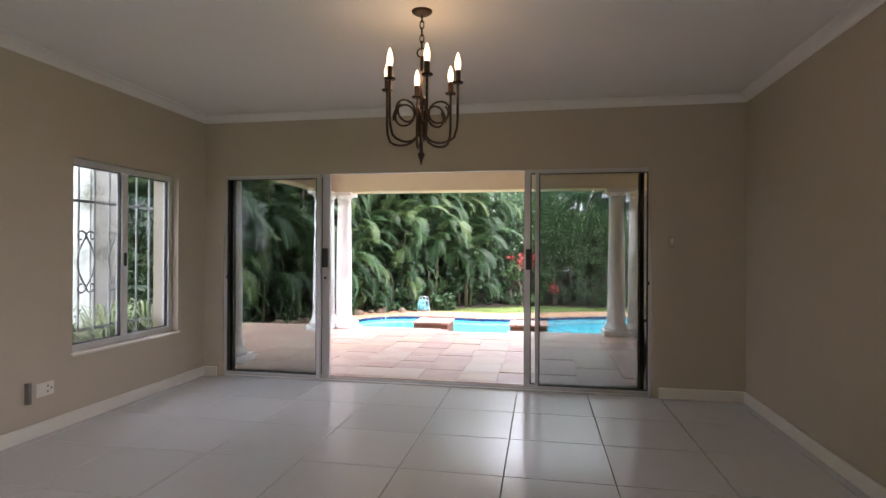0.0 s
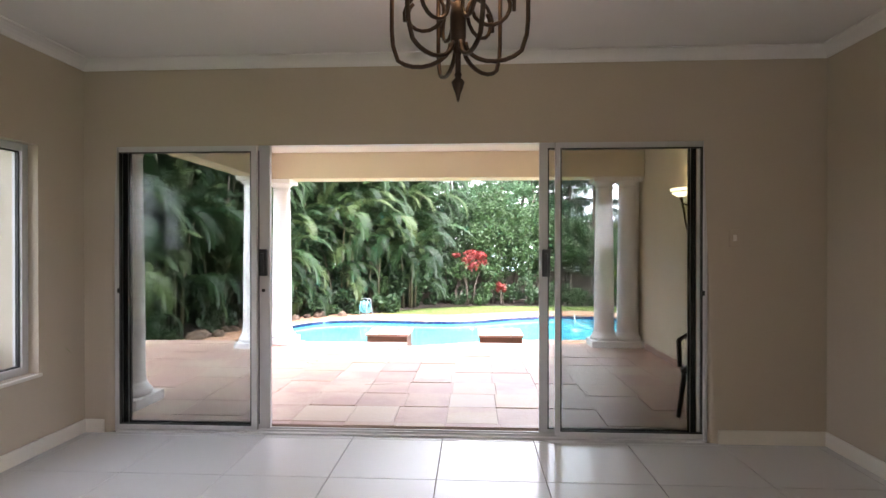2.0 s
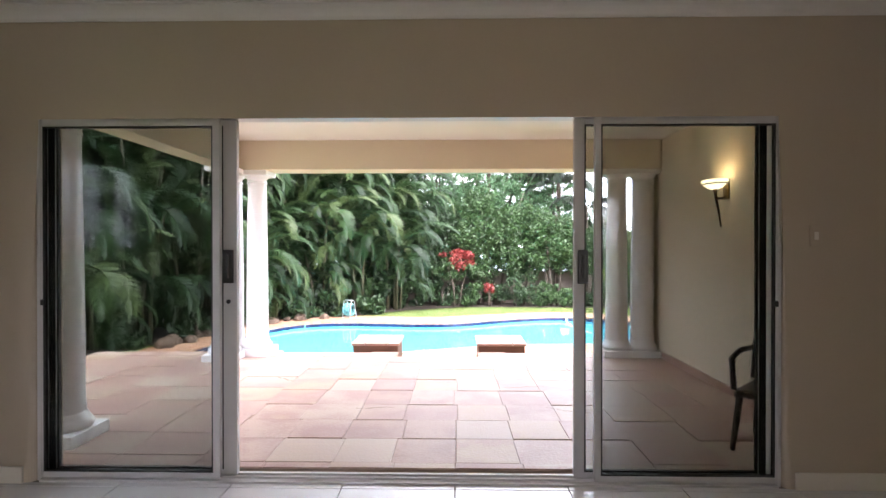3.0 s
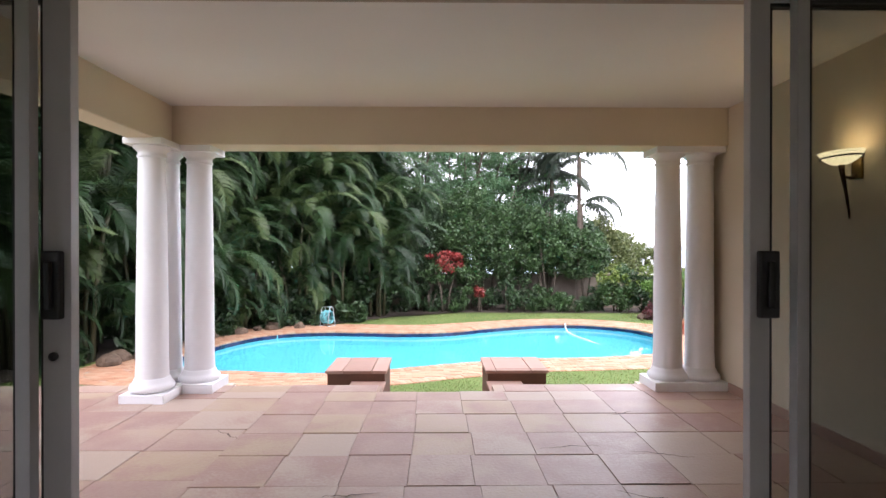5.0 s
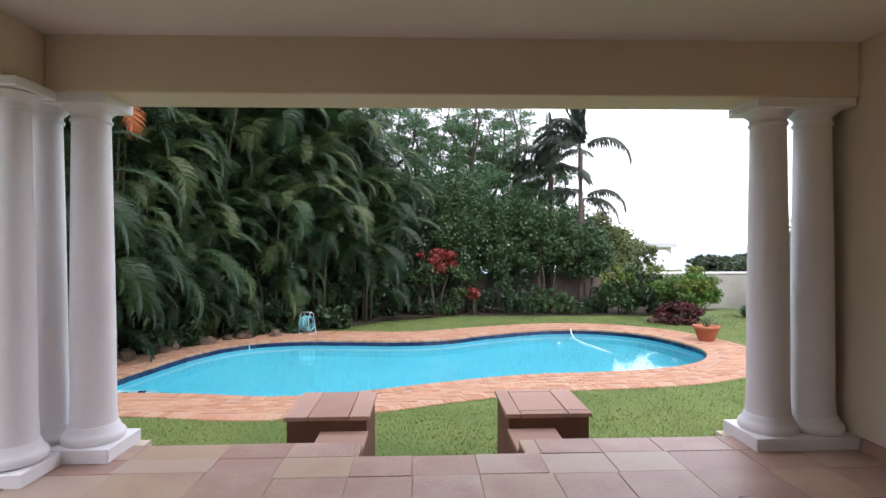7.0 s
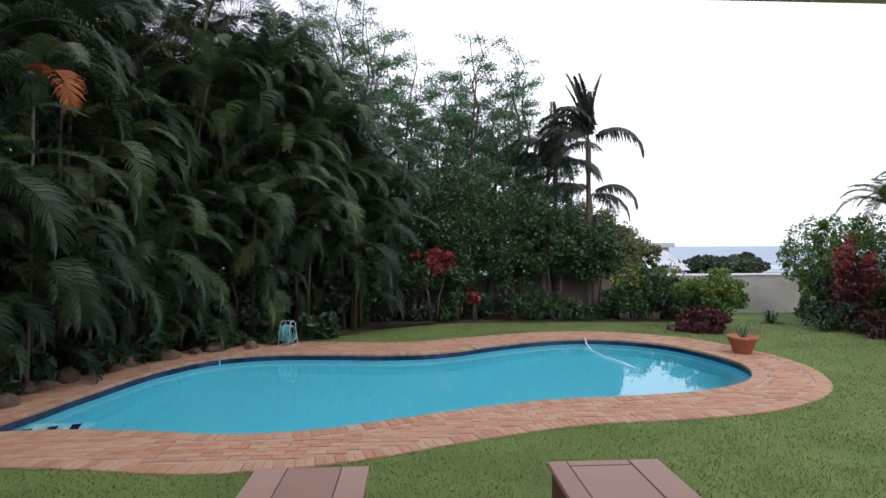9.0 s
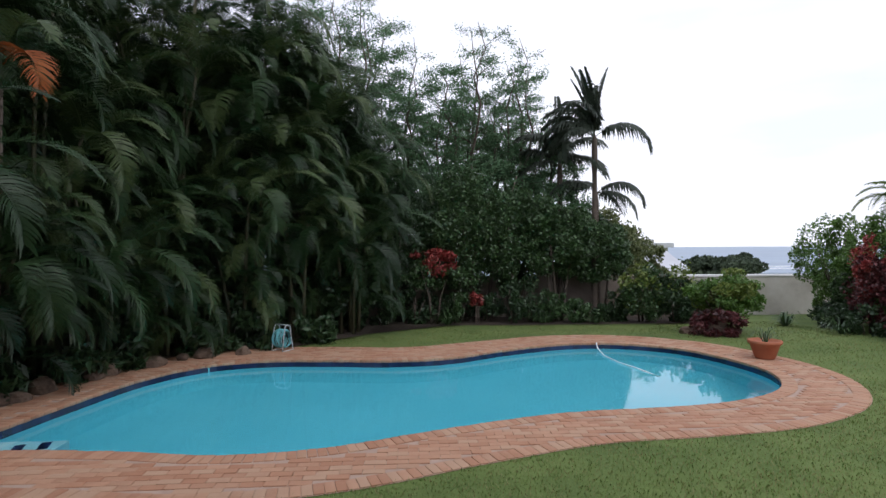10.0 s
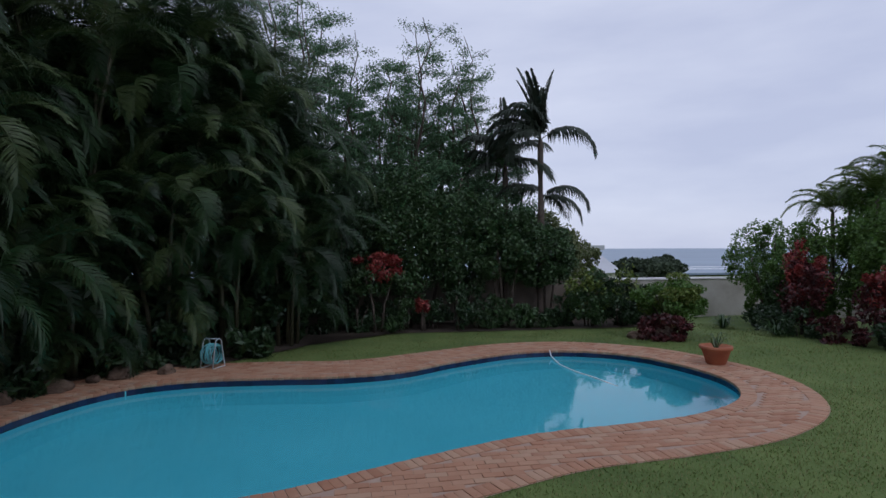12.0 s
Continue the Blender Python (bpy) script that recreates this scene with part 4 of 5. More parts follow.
# low broad-leaved plants in the bed by the pool
for i, (x, y, s) in enumerate([(-7.6, 16.2, 0.7), (-7.2, 17.6, 0.6), (-6.9, 18.8, 0.8), (-5.9, 19.9, 0.7), (-5.0, 20.6, 0.8), (-3.6, 21.2, 0.7), (-8.6, 14.8, 0.7)]):
    shrub("bed_plant", x, y, 0.45 * s, (0.9 * s, 0.9 * s, 0.7 * s), 900, 0.3, DARK_LEAF, "low dark leafy plant among rocks", "plant", 340 + i, 0, "plants in the pool bed", 14, long=3.2)


def feathery_tree(x, y, height, seed, leaders, spread, leaves, label="tall feathery green tree with fine bare twigs"):
    """Rising leaders with tiers of near-level boughs, each a flat spray of twigs set with tiny leaves."""
    r = random.Random(seed)
    o = thing("feathery_tree", (x, y, ground_z(x, y)), label, "tree", "feathery trees behind the wall")
    bm, places = bmesh.new(), []
    split = height * 0.28
    tube([(0, 0, -0.1), (0.05, 0.03, split * 0.5), (0.0, 0.0, split)], 0.16, 8, bm, taper=0.75)
    for q in range(leaders):
        a = 2 * math.pi * (q + r.uniform(-0.25, 0.25)) / leaders
        out, top = spread * r.uniform(0.35, 0.75) * (0.3 if q == 0 else 1), height * (1.0 if q == 0 else r.uniform(0.78, 0.97))
        line = []
        for k in range(9):
            u = k / 8
            line.append(Vector((out * math.cos(a) * u ** 0.8 + r.uniform(-0.3, 0.3) * u, out * math.sin(a) * u ** 0.8 + r.uniform(-0.3, 0.3) * u, split + (top - split) * u)))
        tube(line, 0.085, 6, bm, taper=0.12)
        boughs = 18
        for k in range(boughs):
            u = 0.10 + 0.88 * k / boughs
            f = u * 8
            at = line[int(f)].lerp(line[min(8, int(f) + 1)], f - int(f))
            h = a + k * 2.4 + r.uniform(-0.5, 0.5)
            length = spread * (0.9 - 0.5 * u) * r.uniform(0.6, 1.15)
            rise = r.uniform(0.1, 0.8) + 0.5 * u
            way = Vector((math.cos(h), math.sin(h), 0))
            side = Vector((-math.sin(h), math.cos(h), 0))
            pts = [at + way * (length * v) + Vector((0, 0, length * rise * v * (1 - 0.45 * v))) + side * r.uniform(-0.22, 0.22) * v + Vector((0, 0, r.uniform(-0.15, 0.15) * v)) for v in (0, 0.3, 0.55, 0.8, 1.0)]
            tube(pts, 0.028 * (1.2 - u), 4, bm, taper=0.25)
            for w in range(10):
                v = 0.22 + 0.78 * w / 9
                g = v * 4
                root = pts[min(3, int(g))].lerp(pts[min(4, int(g) + 1)], min(1.0, g - int(g)) if g < 4 else 1.0)
                s_ = 1 if w % 2 else -1
                tl = length * (0.5 - 0.3 * v) * r.uniform(0.7, 1.2)
                end = root + (way * 0.8 + side * s_ * r.uniform(0.4, 1.0) + Vector((0, 0, r.uniform(-0.05, 0.55)))).normalized() * tl
                tube([root, root.lerp(end, 0.5) + Vector((0, 0, 0.03)), end], 0.008, 3, bm, taper=0.4)
                bare = at.z > height * 0.82 and r.random() < 0.5
                if not bare:
                    places.append((root, end))
    part("trunk", bm, BARK, o, smooth=True)
    rs = np.random.RandomState(seed)
    A = np.array([p[0][:] for p in places])
    B = np.array([p[1][:] for p in places])
    pick = rs.randint(0, len(A), leaves)
    P = A[pick] + (B - A)[pick] * rs.uniform(0.1, 1.1, (leaves, 1)) + rs.normal(size=(leaves, 3)) * np.array((0.13, 0.13, 0.07))
    leaf_mesh("crown", P, 0.09, FEATHER, o, seed + 3, 2.2, 0.1)
    return o


for i, (x, y, h, q, w, n) in enumerate([(-3.3, 28.2, 12.9, 6, 2.3, 30000), (-5.4, 28.9, 12.6, 5, 2.4, 22000), (-1.6, 28.5, 10.6, 5, 2.0, 26000), (0.8, 28.2, 11.0, 5, 1.9, 23000), (2.7, 28.3, 10.6, 5, 1.7, 20000), (-0.3, 29.2, 9.0, 4, 2.2, 26000), (2.0, 29.0, 8.6, 4, 2.2, 26000), (4.0, 28.6, 7.2, 4, 1.8, 24000)]):
    feathery_tree(x, y, h, 520 + i, q, w, n)
# green middle storey along the back wall
for i, (x, y, h, r, n, size, mat) in enumerate([(-1.7, 26.0, 2.6, (1.5, 1.2, 2.2), 8000, 0.19, DARK_LEAF), (0.4, 26.1, 3.0, (1.6, 1.2, 2.4), 9000, 0.19, MID_LEAF), (2.2, 26.0, 2.7, (1.6, 1.2, 2.2), 9000, 0.18, MID_LEAF), (3.6, 25.8, 2.6, (1.5, 1.3, 1.5), 9000, 0.20, MID_LEAF), (5.2, 26.2, 2.3, (1.3, 1.1, 1.3), 7000, 0.20, MID_LEAF), (1.2, 27.0, 4.2, (2.2, 1.2, 2.0), 3200, 0.13, FEATHER), (-1.6, 27.0, 4.4, (2.2, 1.2, 2.4), 3400, 0.13, FEATHER), (3.9, 27.2, 3.6, (1.6, 1.0, 1.7), 3000, 0.13, FEATHER)]):
    shrub("leafy_tree", x, y, h + 0.1, (r[0] * 1.1, r[1], r[2]), int(n * 2.0), size * 0.66, mat, "rounded glossy green tree before the garden wall", "tree", 600 + i, 3, "trees along the garden wall", 80)
shrub("crimson_shrub", -0.6, 25.0, 1.62, (1.15, 0.7, 0.55), 900, 0.16, MID_LEAF, "airy green shrub with crimson leaf tips", "shrub", 630, 3, lumps=26, long=2.8, extra=(900, RED_LEAF, 0.42, "crimson young leaves"))
shrub("crimson_shrub", 0.75, 25.0, 0.75, (0.3, 0.3, 0.3), 240, 0.2, RED_LEAF, "small shrub with crimson leaves", "shrub", 631, 3, lumps=8, long=2.8)
for i, (x, y, h, r, mat) in enumerate([(-1.2, 25.1, 0.6, (0.7, 0.5, 0.7), DARK_LEAF), (0.1, 25.3, 0.6, (0.6, 0.5, 0.6), MID_LEAF), (1.9, 24.9, 0.75, (0.5, 0.5, 0.75), DARK_LEAF), (2.6, 25.4, 0.5, (0.6, 0.5, 0.5), DARK_LEAF), (4.1, 25.0, 0.4, (0.8, 0.5, 0.4), MID_LEAF), (5.0, 25.1, 0.3, (0.6, 0.4, 0.35), DARK_LEAF), (-2.2, 24.8, 0.6, (0.7, 0.5, 0.7), DARK_LEAF), (3.3, 25.3, 0.55, (0.6, 0.5, 0.6), MID_LEAF), (5.6, 25.2, 0.5, (0.6, 0.5, 0.6), DARK_LEAF), (-0.5, 25.6, 0.5, (0.8, 0.5, 0.6), DARK_LEAF), (1.2, 25.6, 0.5, (0.7, 0.5, 0.6), DARK_LEAF)]):
    shrub("border_plant", x, y, h, r, 1300, 0.16, mat, "leafy plant in the border by the wall", "plant", 640 + i, 3, "plants along the garden wall", 18, long=2.6)
for i, (x, y, h, r, mat, ex) in enumerate([(6.2, 24.9, 0.85, (1.0, 0.8, 1.1), MID_LEAF, (700, LIME_LEAF, 0.35, "young lime green leaves")), (7.3, 24.8, 0.75, (1.0, 0.8, 0.95), DARK_LEAF, (300, LIME_LEAF, 0.5, "young lime green leaves")), (8.2, 25.2, 0.6, (0.7, 0.7, 0.85), DARK_LEAF, (300, STRIPED, 0.2, "pale striped leaves"))]):
    shrub("hedge_shrub", x, y, h, r, 5000, 0.13, mat, "bushy hedge shrub with lime green tips", "shrub", 660 + i, 4, "hedge by the wall", 40, extra=ex)
shrub("round_shrub", 7.15, 22.0, 0.98, (1.2, 1.0, 0.70), 7500, 0.10, BRIGHT_LEAF, "rounded light green shrub behind a rock", "shrub", 670, 6, lumps=44, extra=(3600, LIME_LEAF, 0.15, "young lime green leaves"))
shrub("purple_ground_cover", 6.6, 21.35, 0.34, (0.95, 0.6, 0.5), 3600, 0.10, MAROON_LEAF, "dark purple leafy ground cover on the rock", "plant", 671, 0, lumps=20)

# the bank of shrubs at the side of the lawn
for i, (x, y, h, r, n, mat, ex, name) in enumerate([
        (12.75, 24.8, 1.85, (1.5, 1.5, 1.9), 9450, BRIGHT_LEAF, None, "bank_shrub"), (12.6, 22.6, 1.75, (1.7, 1.6, 1.92), 10800, BRIGHT_LEAF, None, "bank_shrub"),
        (12.8, 20.2, 1.95, (1.6, 1.6, 2.1), 10800, BRIGHT_LEAF, None, "bank_shrub"), (12.8, 17.8, 1.75, (1.6, 1.6, 2.02), 10800, BRIGHT_LEAF, None, "bank_shrub"), (13.0, 15.2, 1.75, (1.6, 1.7, 2.02), 9450, DARK_LEAF, None, "bank_shrub"),
        (14.4, 21.5, 3.4, (1.8, 2.4, 2.12), 10800, BRIGHT_LEAF, None, "bank_shrub"), (14.6, 17.5, 3.7, (1.8, 2.4, 2.12), 10800, DARK_LEAF, None, "bank_shrub"),
        (11.0, 21.5, 1.1, (0.7, 0.7, 1.2), 2600, MAROON_LEAF, (1900, RED_LEAF, 0.55, "bright red young leaves"), "red_shrub"), (11.4, 19.6, 1.0, (0.6, 0.7, 0.9), 1700, MAROON_LEAF, (800, RED_LEAF, 0.35, "bright red young leaves"), "red_shrub"), (11.8, 23.0, 1.0, (0.8, 0.7, 1.05), 4050, MID_LEAF, None, "bank_shrub"), (11.3, 17.6, 0.55, (0.8, 0.9, 0.92), 3375, DARK_LEAF, None, "bank_shrub")]):
    shrub(name, x, y, h, r, int(n * 1.3), 0.115, mat, "shrub with maroon and bright red leaves" if name == "red_shrub" else "dense green shrub on the side bank", "shrub", 700 + i, 4, "shrubs on the side bank", 46, extra=ex)
for i, (x, y, z, s) in enumerate([(13.0, 22.6, 3.5, 0.8), (13.0, 21.2, 3.8, 0.85), (13.0, 18.2, 4.2, 0.85), (14.3, 23.2, 3.7, 0.8), (14.2, 18.8, 4.9, 0.9), (12.8, 16.0, 4.0, 0.85), (13.9, 21.4, 4.5, 0.85)]):
    o = thing("bank_palm", (x, y, ground_z(x, y)), "feathery green palm rising over the side bank", "palm", "palms on the side bank")
    part("cane", tube([(0, 0, -0.1), (0.05, 0, z * 0.6), (0.1, 0.05, z)], 0.07, 7, taper=0.7), CANE, o, smooth=True)
    for q in range(15):
        place_frond(BRIGHT_FROND[(q + i) % 3], o, (0.1, 0.05, z), q * 137 + i * 40, rnd.uniform(-15, 15), s)

for i, (x, y) in enumerate([(10.9, 22.4), (10.6, 21.2), (10.5, 20.0), (10.9, 18.8), (11.2, 17.4), (11.4, 16.0), (11.3, 23.4)]):
    shrub("bank_plant", x, y, 0.3, (0.6, 0.7, 0.5), 1300, 0.14, MAROON_LEAF if i == 2 else DARK_LEAF, "low leafy plant at the foot of the bank", "plant", 760 + i, 2, "plants at the foot of the bank", 18, long=2.4)

# foxtail palm against the sky
FOXTAIL = [frond_mesh("frond", (2.9, 2.4, 2.6, 2.2)[i], (90, 60, 36, 14)[i], (74, -50, -92, -80)[i], 74, (0.50, 0.58, 0.62, 0.58)[i], (1.3, 1.6, 1.9, 1.7)[i], 80 + i, FOX, 0.35, (1.9, 2.0, 2.2, 2.0)[i]) for i in range(4)]


def foxtail(x, y, trunk_h, scale, leaves, label):
    o = thing("foxtail_palm", (x, y, ground_z(x, y)), label, "palm", "tall palms behind the lawn")
    part("trunk", lathe([(0.15, -0.1), (0.115, 0.3), (0.095, trunk_h * 0.5), (0.08, trunk_h - 1.3), (0.105, trunk_h - 1.1), (0.10, trunk_h - 0.4), (0.06, trunk_h)], 12), BARK, o, smooth=True)
    r = random.Random(int(trunk_h * 100))
    for k, heading, lift in leaves:
        place_frond(FOXTAIL[k], o, (0, 0, trunk_h - 0.06), heading, lift, scale * (r.uniform(0.55, 1.05) if k == 0 else 1.0))
    return o


foxtail(5.0, 26.1, 6.35, 0.88, [(0, 180, -7), (0, 190, -2), (0, 170, -15), (0, 0, -1), (0, 205, -10), (0, 150, -11), (0, 90, -6), (0, 260, -7), (0, 10, -5), (1, 175, 12), (1, 160, 0), (1, 215, 16), (2, -10, 4), (2, 182, 10), (2, 168, -2), (3, 205, 10)], "tall foxtail palm with a few wind-torn fronds")
foxtail(5.15, 26.4, 4.45, 0.78, [(2, -5, 5), (3, -20, -5), (3, 30, 0), (2, 170, 10), (2, 110, 15)], "lower foxtail palm with drooping fronds")
foxtail(4.1, 27.2, 5.6, 0.95, [(1, 10, 10), (2, 60, 10), (2, 150, 15), (1, 200, 10), (2, 260, 15), (3, 310, 10), (3, 190, 0), (0, 100, 0)], "grey green foxtail palm among the trees")
lean = thing("slim_tree", (3.3, 25.7, ground_z(3.3, 25.7)), "slim tree with a bare pale trunk", "tree")
part("trunk", tube([(0, 0, -0.1), (0.03, 0, 0.8), (-0.02, 0.05, 1.6), (0.1, 0, 3.0)], 0.09, 8, taper=0.6), BARK, lean, smooth=True)
leaf_mesh("crown", clumped(1800, (0.1, 0, 3.0), (0.9, 0.8, 0.8), 20, 77), 0.18, MID_LEAF, lean, 78)

# tufted plants
def tuft(name, x, y, z, blades, length, width, mat, label, category, seed, group="", parent=None):
    r = np.random.RandomState(seed)
    o = parent or thing(name, (x, y, z), label, category, group)
    V, T = [], []
    for k in range(blades):
        a, up, L = r.uniform(0, 2 * math.pi), r.uniform(0.5, 1.4), length * r.uniform(0.6, 1.1)
        d, s = np.array((math.cos(a), math.sin(a), 0)), np.array((-math.sin(a), math.cos(a), 0)) * width
        base = d * 0.04
        m1 = base + d * L * 0.35 + np.array((0, 0, L * 0.5 * up))
        m2 = base + d * L * 0.7 + np.array((0, 0, L * 0.55 * up))
        tip = base + d * L + np.array((0, 0, L * 0.3 * up))
        q = len(V)
        V += [base - s, base + s, m1 + s, m1 - s, m2 + s * 0.8, m2 - s * 0.8, tip]
        T += [(q, q + 1, q + 2), (q, q + 2, q + 3), (q + 3, q + 2, q + 4), (q + 3, q + 4, q + 5), (q + 5, q + 4, q + 6)]
    mesh_np("leaf_tuft", V, T, mat, o)
    return o


for i, (x, y, s) in enumerate([(-4.0, 4.1, 0.5), (-4.1, 4.75, 0.55), (-4.0, 5.15, 0.6), (-4.2, 3.5, 0.5), (-3.95, 3.8, 0.45)]):
    tuft("spider_plant", x, y, 0.41, 80, s, 0.011, STRIPED, "pale striped spider plant in the raised bed", "plant", 800 + i, "spider plants by the window")
tuft("", 0, 0, 0.33, 26, 0.4, 0.008, MID_LEAF, "", "", 820, parent=pot)
for v in pot.children:
    if v.name.startswith("leaf_tuft"):
        v.location.z = 0.33
for i, (x, y) in enumerate([(3.9, 24.9), (2.9, 25.0), (4.6, 24.8), (-0.2, 24.8), (10.0, 21.4), (9.9, 23.4), (8.9, 25.6)]):
    tuft("strap_leaf_plant", x, y, ground_z(x, y), 60, 0.6, 0.016, MID_LEAF, "tuft of green strap leaves at the lawn's edge", "plant", 830 + i, "tufts at the lawn's edge")

# growth seen from the side window
for i, (x, y, h, r) in enumerate([(-7.6, 7.0, 1.6, (1.0, 1.0, 2.0)), (-8.4, 9.2, 1.6, (1.2, 1.2, 2.4)), (-9.4, 11.0, 1.8, (1.2, 1.2, 2.6)), (-10.5, 6.0, 2.2, (1.8, 2.4, 3.0)), (-9.0, 8.0, 2.6, (1.4, 2.0, 3.0))]):
    shrub("side_shrub", x, y, h, r, 5000, 0.2, DARK_LEAF, "dark leafy shrub at the side of the house", "shrub", 860 + i, 4, "shrubs at the side of the house", 40)

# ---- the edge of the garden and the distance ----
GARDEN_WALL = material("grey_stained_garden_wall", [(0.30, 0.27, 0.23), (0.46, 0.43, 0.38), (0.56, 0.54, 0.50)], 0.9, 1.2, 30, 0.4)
# the same wall under the trees: its shade is put into this browner colour
SHADED_WALL = material("brown_shaded_garden_wall", [(0.13, 0.10, 0.08), (0.22, 0.18, 0.15), (0.29, 0.25, 0.21)], 0.9, 1.2, 30, 0.4)
setting("wall_garden", boxes((8.4, 16.5, 27.3, 27.5, -2.2, 0.16)), GARDEN_WALL, "pale plastered garden wall", "wall")
setting("wall_garden_shaded", boxes((-16, 8.4, 27.3, 27.5, -2.2, 0.16)), SHADED_WALL, "stretch of the garden wall with its shade painted in brown", "wall")
setting("trim_wall_cap", boxes((8.4, 16.5, 27.26, 27.54, 0.16, 0.235), bevel=0.01), WHITE_COLUMN, "white coping on the garden wall", "coping")
setting("trim_wall_cap_shaded", boxes((-16, 8.4, 27.26, 27.54, 0.16, 0.235), bevel=0.01), SHADED_WALL, "coping on the garden wall with its shade painted in brown", "coping")
setting("wall_garden_side", boxes((16.3, 16.5, -6, 27.3, -2.2, 0.2)), GARDEN_WALL, "pale plastered side wall of the garden", "wall")
SEA = material("grey_blue_sea", [(0.20, 0.26, 0.33), (0.26, 0.33, 0.41)], 0.5, 0.01, 0.4, 0.3, dist=0.3)
FOAM = material("white_surf", [(0.7, 0.72, 0.75), (0.85, 0.86, 0.88)], 0.8, 0.3, 2, 0.2)
setting("water_sea", boxes((-4000, 4400, 260, 4700, -13.2, -12.2)), SEA, "grey blue sea under cloud", "sea")
for i, (y, x0, x1) in enumerate([(330, 150, 270), (300, 150, 230)]):
    bm = bmesh.new()
    pts = [(x0 + (x1 - x0) * k / 24, y + 6 * noise.noise((k * 0.7, i, 0)), -12.1) for k in range(25)]
    tube(pts, 0.9, 5, bm, taper=0.5)
    setting("water_surf_%d" % (i + 1), bm, FOAM, "white line of breaking surf", "surf")
ROOF = material("pale_grey_roof_sheet", [(0.42, 0.43, 0.46), (0.52, 0.53, 0.56)], 0.6, 0.5, 8, 0.1)
HOUSE = material("white_house_wall", [(0.62, 0.60, 0.57), (0.72, 0.70, 0.67)], 0.85, 0.5, 10, 0.1)
house = thing("house", (18.2, 47, -3.85), "low white house with a pale grey pitched roof", "house")
part("wall", boxes((-1.4, 1.0, 0, 7, -3, 3.4)), HOUSE, house)
bm = bmesh.new()
for x in (-1.7, 1.3):
    for y, z in ((-0.5, 3.3), (3.5, 4.75), (7.5, 3.3)):
        bm.verts.new((x, y, z))
bm.verts.ensure_lookup_table()
v = bm.verts
for f in ((0, 1, 4, 3), (1, 2, 5, 4), (0, 2, 1), (3, 4, 5), (0, 3, 5, 2)):
    bm.faces.new([v[i] for i in f])
part("roof", bm, ROOF, house)
w = part("window", boxes((-0.9, 0.5, -0.05, 0.02, 1.2, 2.4)), BARS, house)
part("pane", boxes((-0.82, 0.42, -0.06, -0.052, 1.28, 2.32)), BLACK, w)
house2 = thing("house", (24.3, 62, -5.5), "two storey house among trees", "house")
part("wall", boxes((-2.8, 1.0, 0, 8, -3, 6.6)), GARDEN_WALL, house2)
part("roof", boxes((-3.2, 1.4, -0.5, 8.5, 6.6, 7.1)), ROOF, house2)
for x in (-2.3, -0.6):
    part("window", boxes((x, x + 1.2, -0.06, 0.02, 4.2, 5.4)), BLACK, house2)
OLIVE_LEAF = material("olive_tree_leaf", [(0.06, 0.085, 0.03), (0.10, 0.125, 0.045), (0.15, 0.165, 0.065)], 0.6, 0.5, 6, 0.0, per="island", translucent=0.2)
FAR_LEAF = material("far_tree_leaf", [(0.03, 0.05, 0.03), (0.06, 0.085, 0.045)], 0.8, 0.3, 4, 0.0, per="island")
for i, (x, y, h, r, mat) in enumerate([(12.2, 38, 2.3, (1.3, 2, 1.6), OLIVE_LEAF), (10.0, 36, 2.5, (1.7, 2, 2.0), OLIVE_LEAF), (8.6, 34, 2.8, (1.8, 1.5, 2.2), OLIVE_LEAF), (6.4, 31, 2.7, (1.9, 1.4, 2.0), DARK_LEAF), (3.4, 31, 3.0, (2.4, 1.4, 2.4), DARK_LEAF), (-0.2, 31, 3.0, (2.6, 1.4, 2.4), DARK_LEAF), (-3.4, 31, 3.2, (2.6, 1.4, 2.6), DARK_LEAF), (34.5, 70, 3.8, (4.2, 4, 1.3), FAR_LEAF), (41.5, 78, 4.0, (5, 4, 1.5), FAR_LEAF), (46, 82, 4.4, (3, 3, 2.0), FAR_LEAF), (31.8, 66, 3.4, (2.2, 3, 1.5), FAR_LEAF), (-12, 34, 6, (4, 3, 5), FAR_LEAF), (-20, 28, 6, (4, 4, 6), FAR_LEAF), (-20, 20, 6, (4, 4, 6), FAR_LEAF), (-20, 12, 5, (4, 4, 5.5), FAR_LEAF)]):
    shrub("distant_tree", x, y, h, r, 7000 if mat is not FAR_LEAF else 5000, 0.2 if y < 40 and mat is not FAR_LEAF else 0.32 if y < 60 else 0.6, mat, "rounded olive green tree beyond the garden wall" if mat is OLIVE_LEAF else "distant dark tree beyond the garden wall", "tree", 900 + i, 2, "trees beyond the wall", 40, z=ground_z(x, y))

# ---- grass ----
def inside(P, poly):
    x, y = P[:, 0], P[:, 1]
    hit, n = np.zeros(len(P), bool), len(poly)
    for i in range(n):
        (x0, y0), (x1, y1) = poly[i], poly[i - 1]
        cross = ((y0 > y) != (y1 > y)) & (x < (x1 - x0) * (y - y0) / (y1 - y0 + 1e-12) + x0)
        hit ^= cross
    return hit


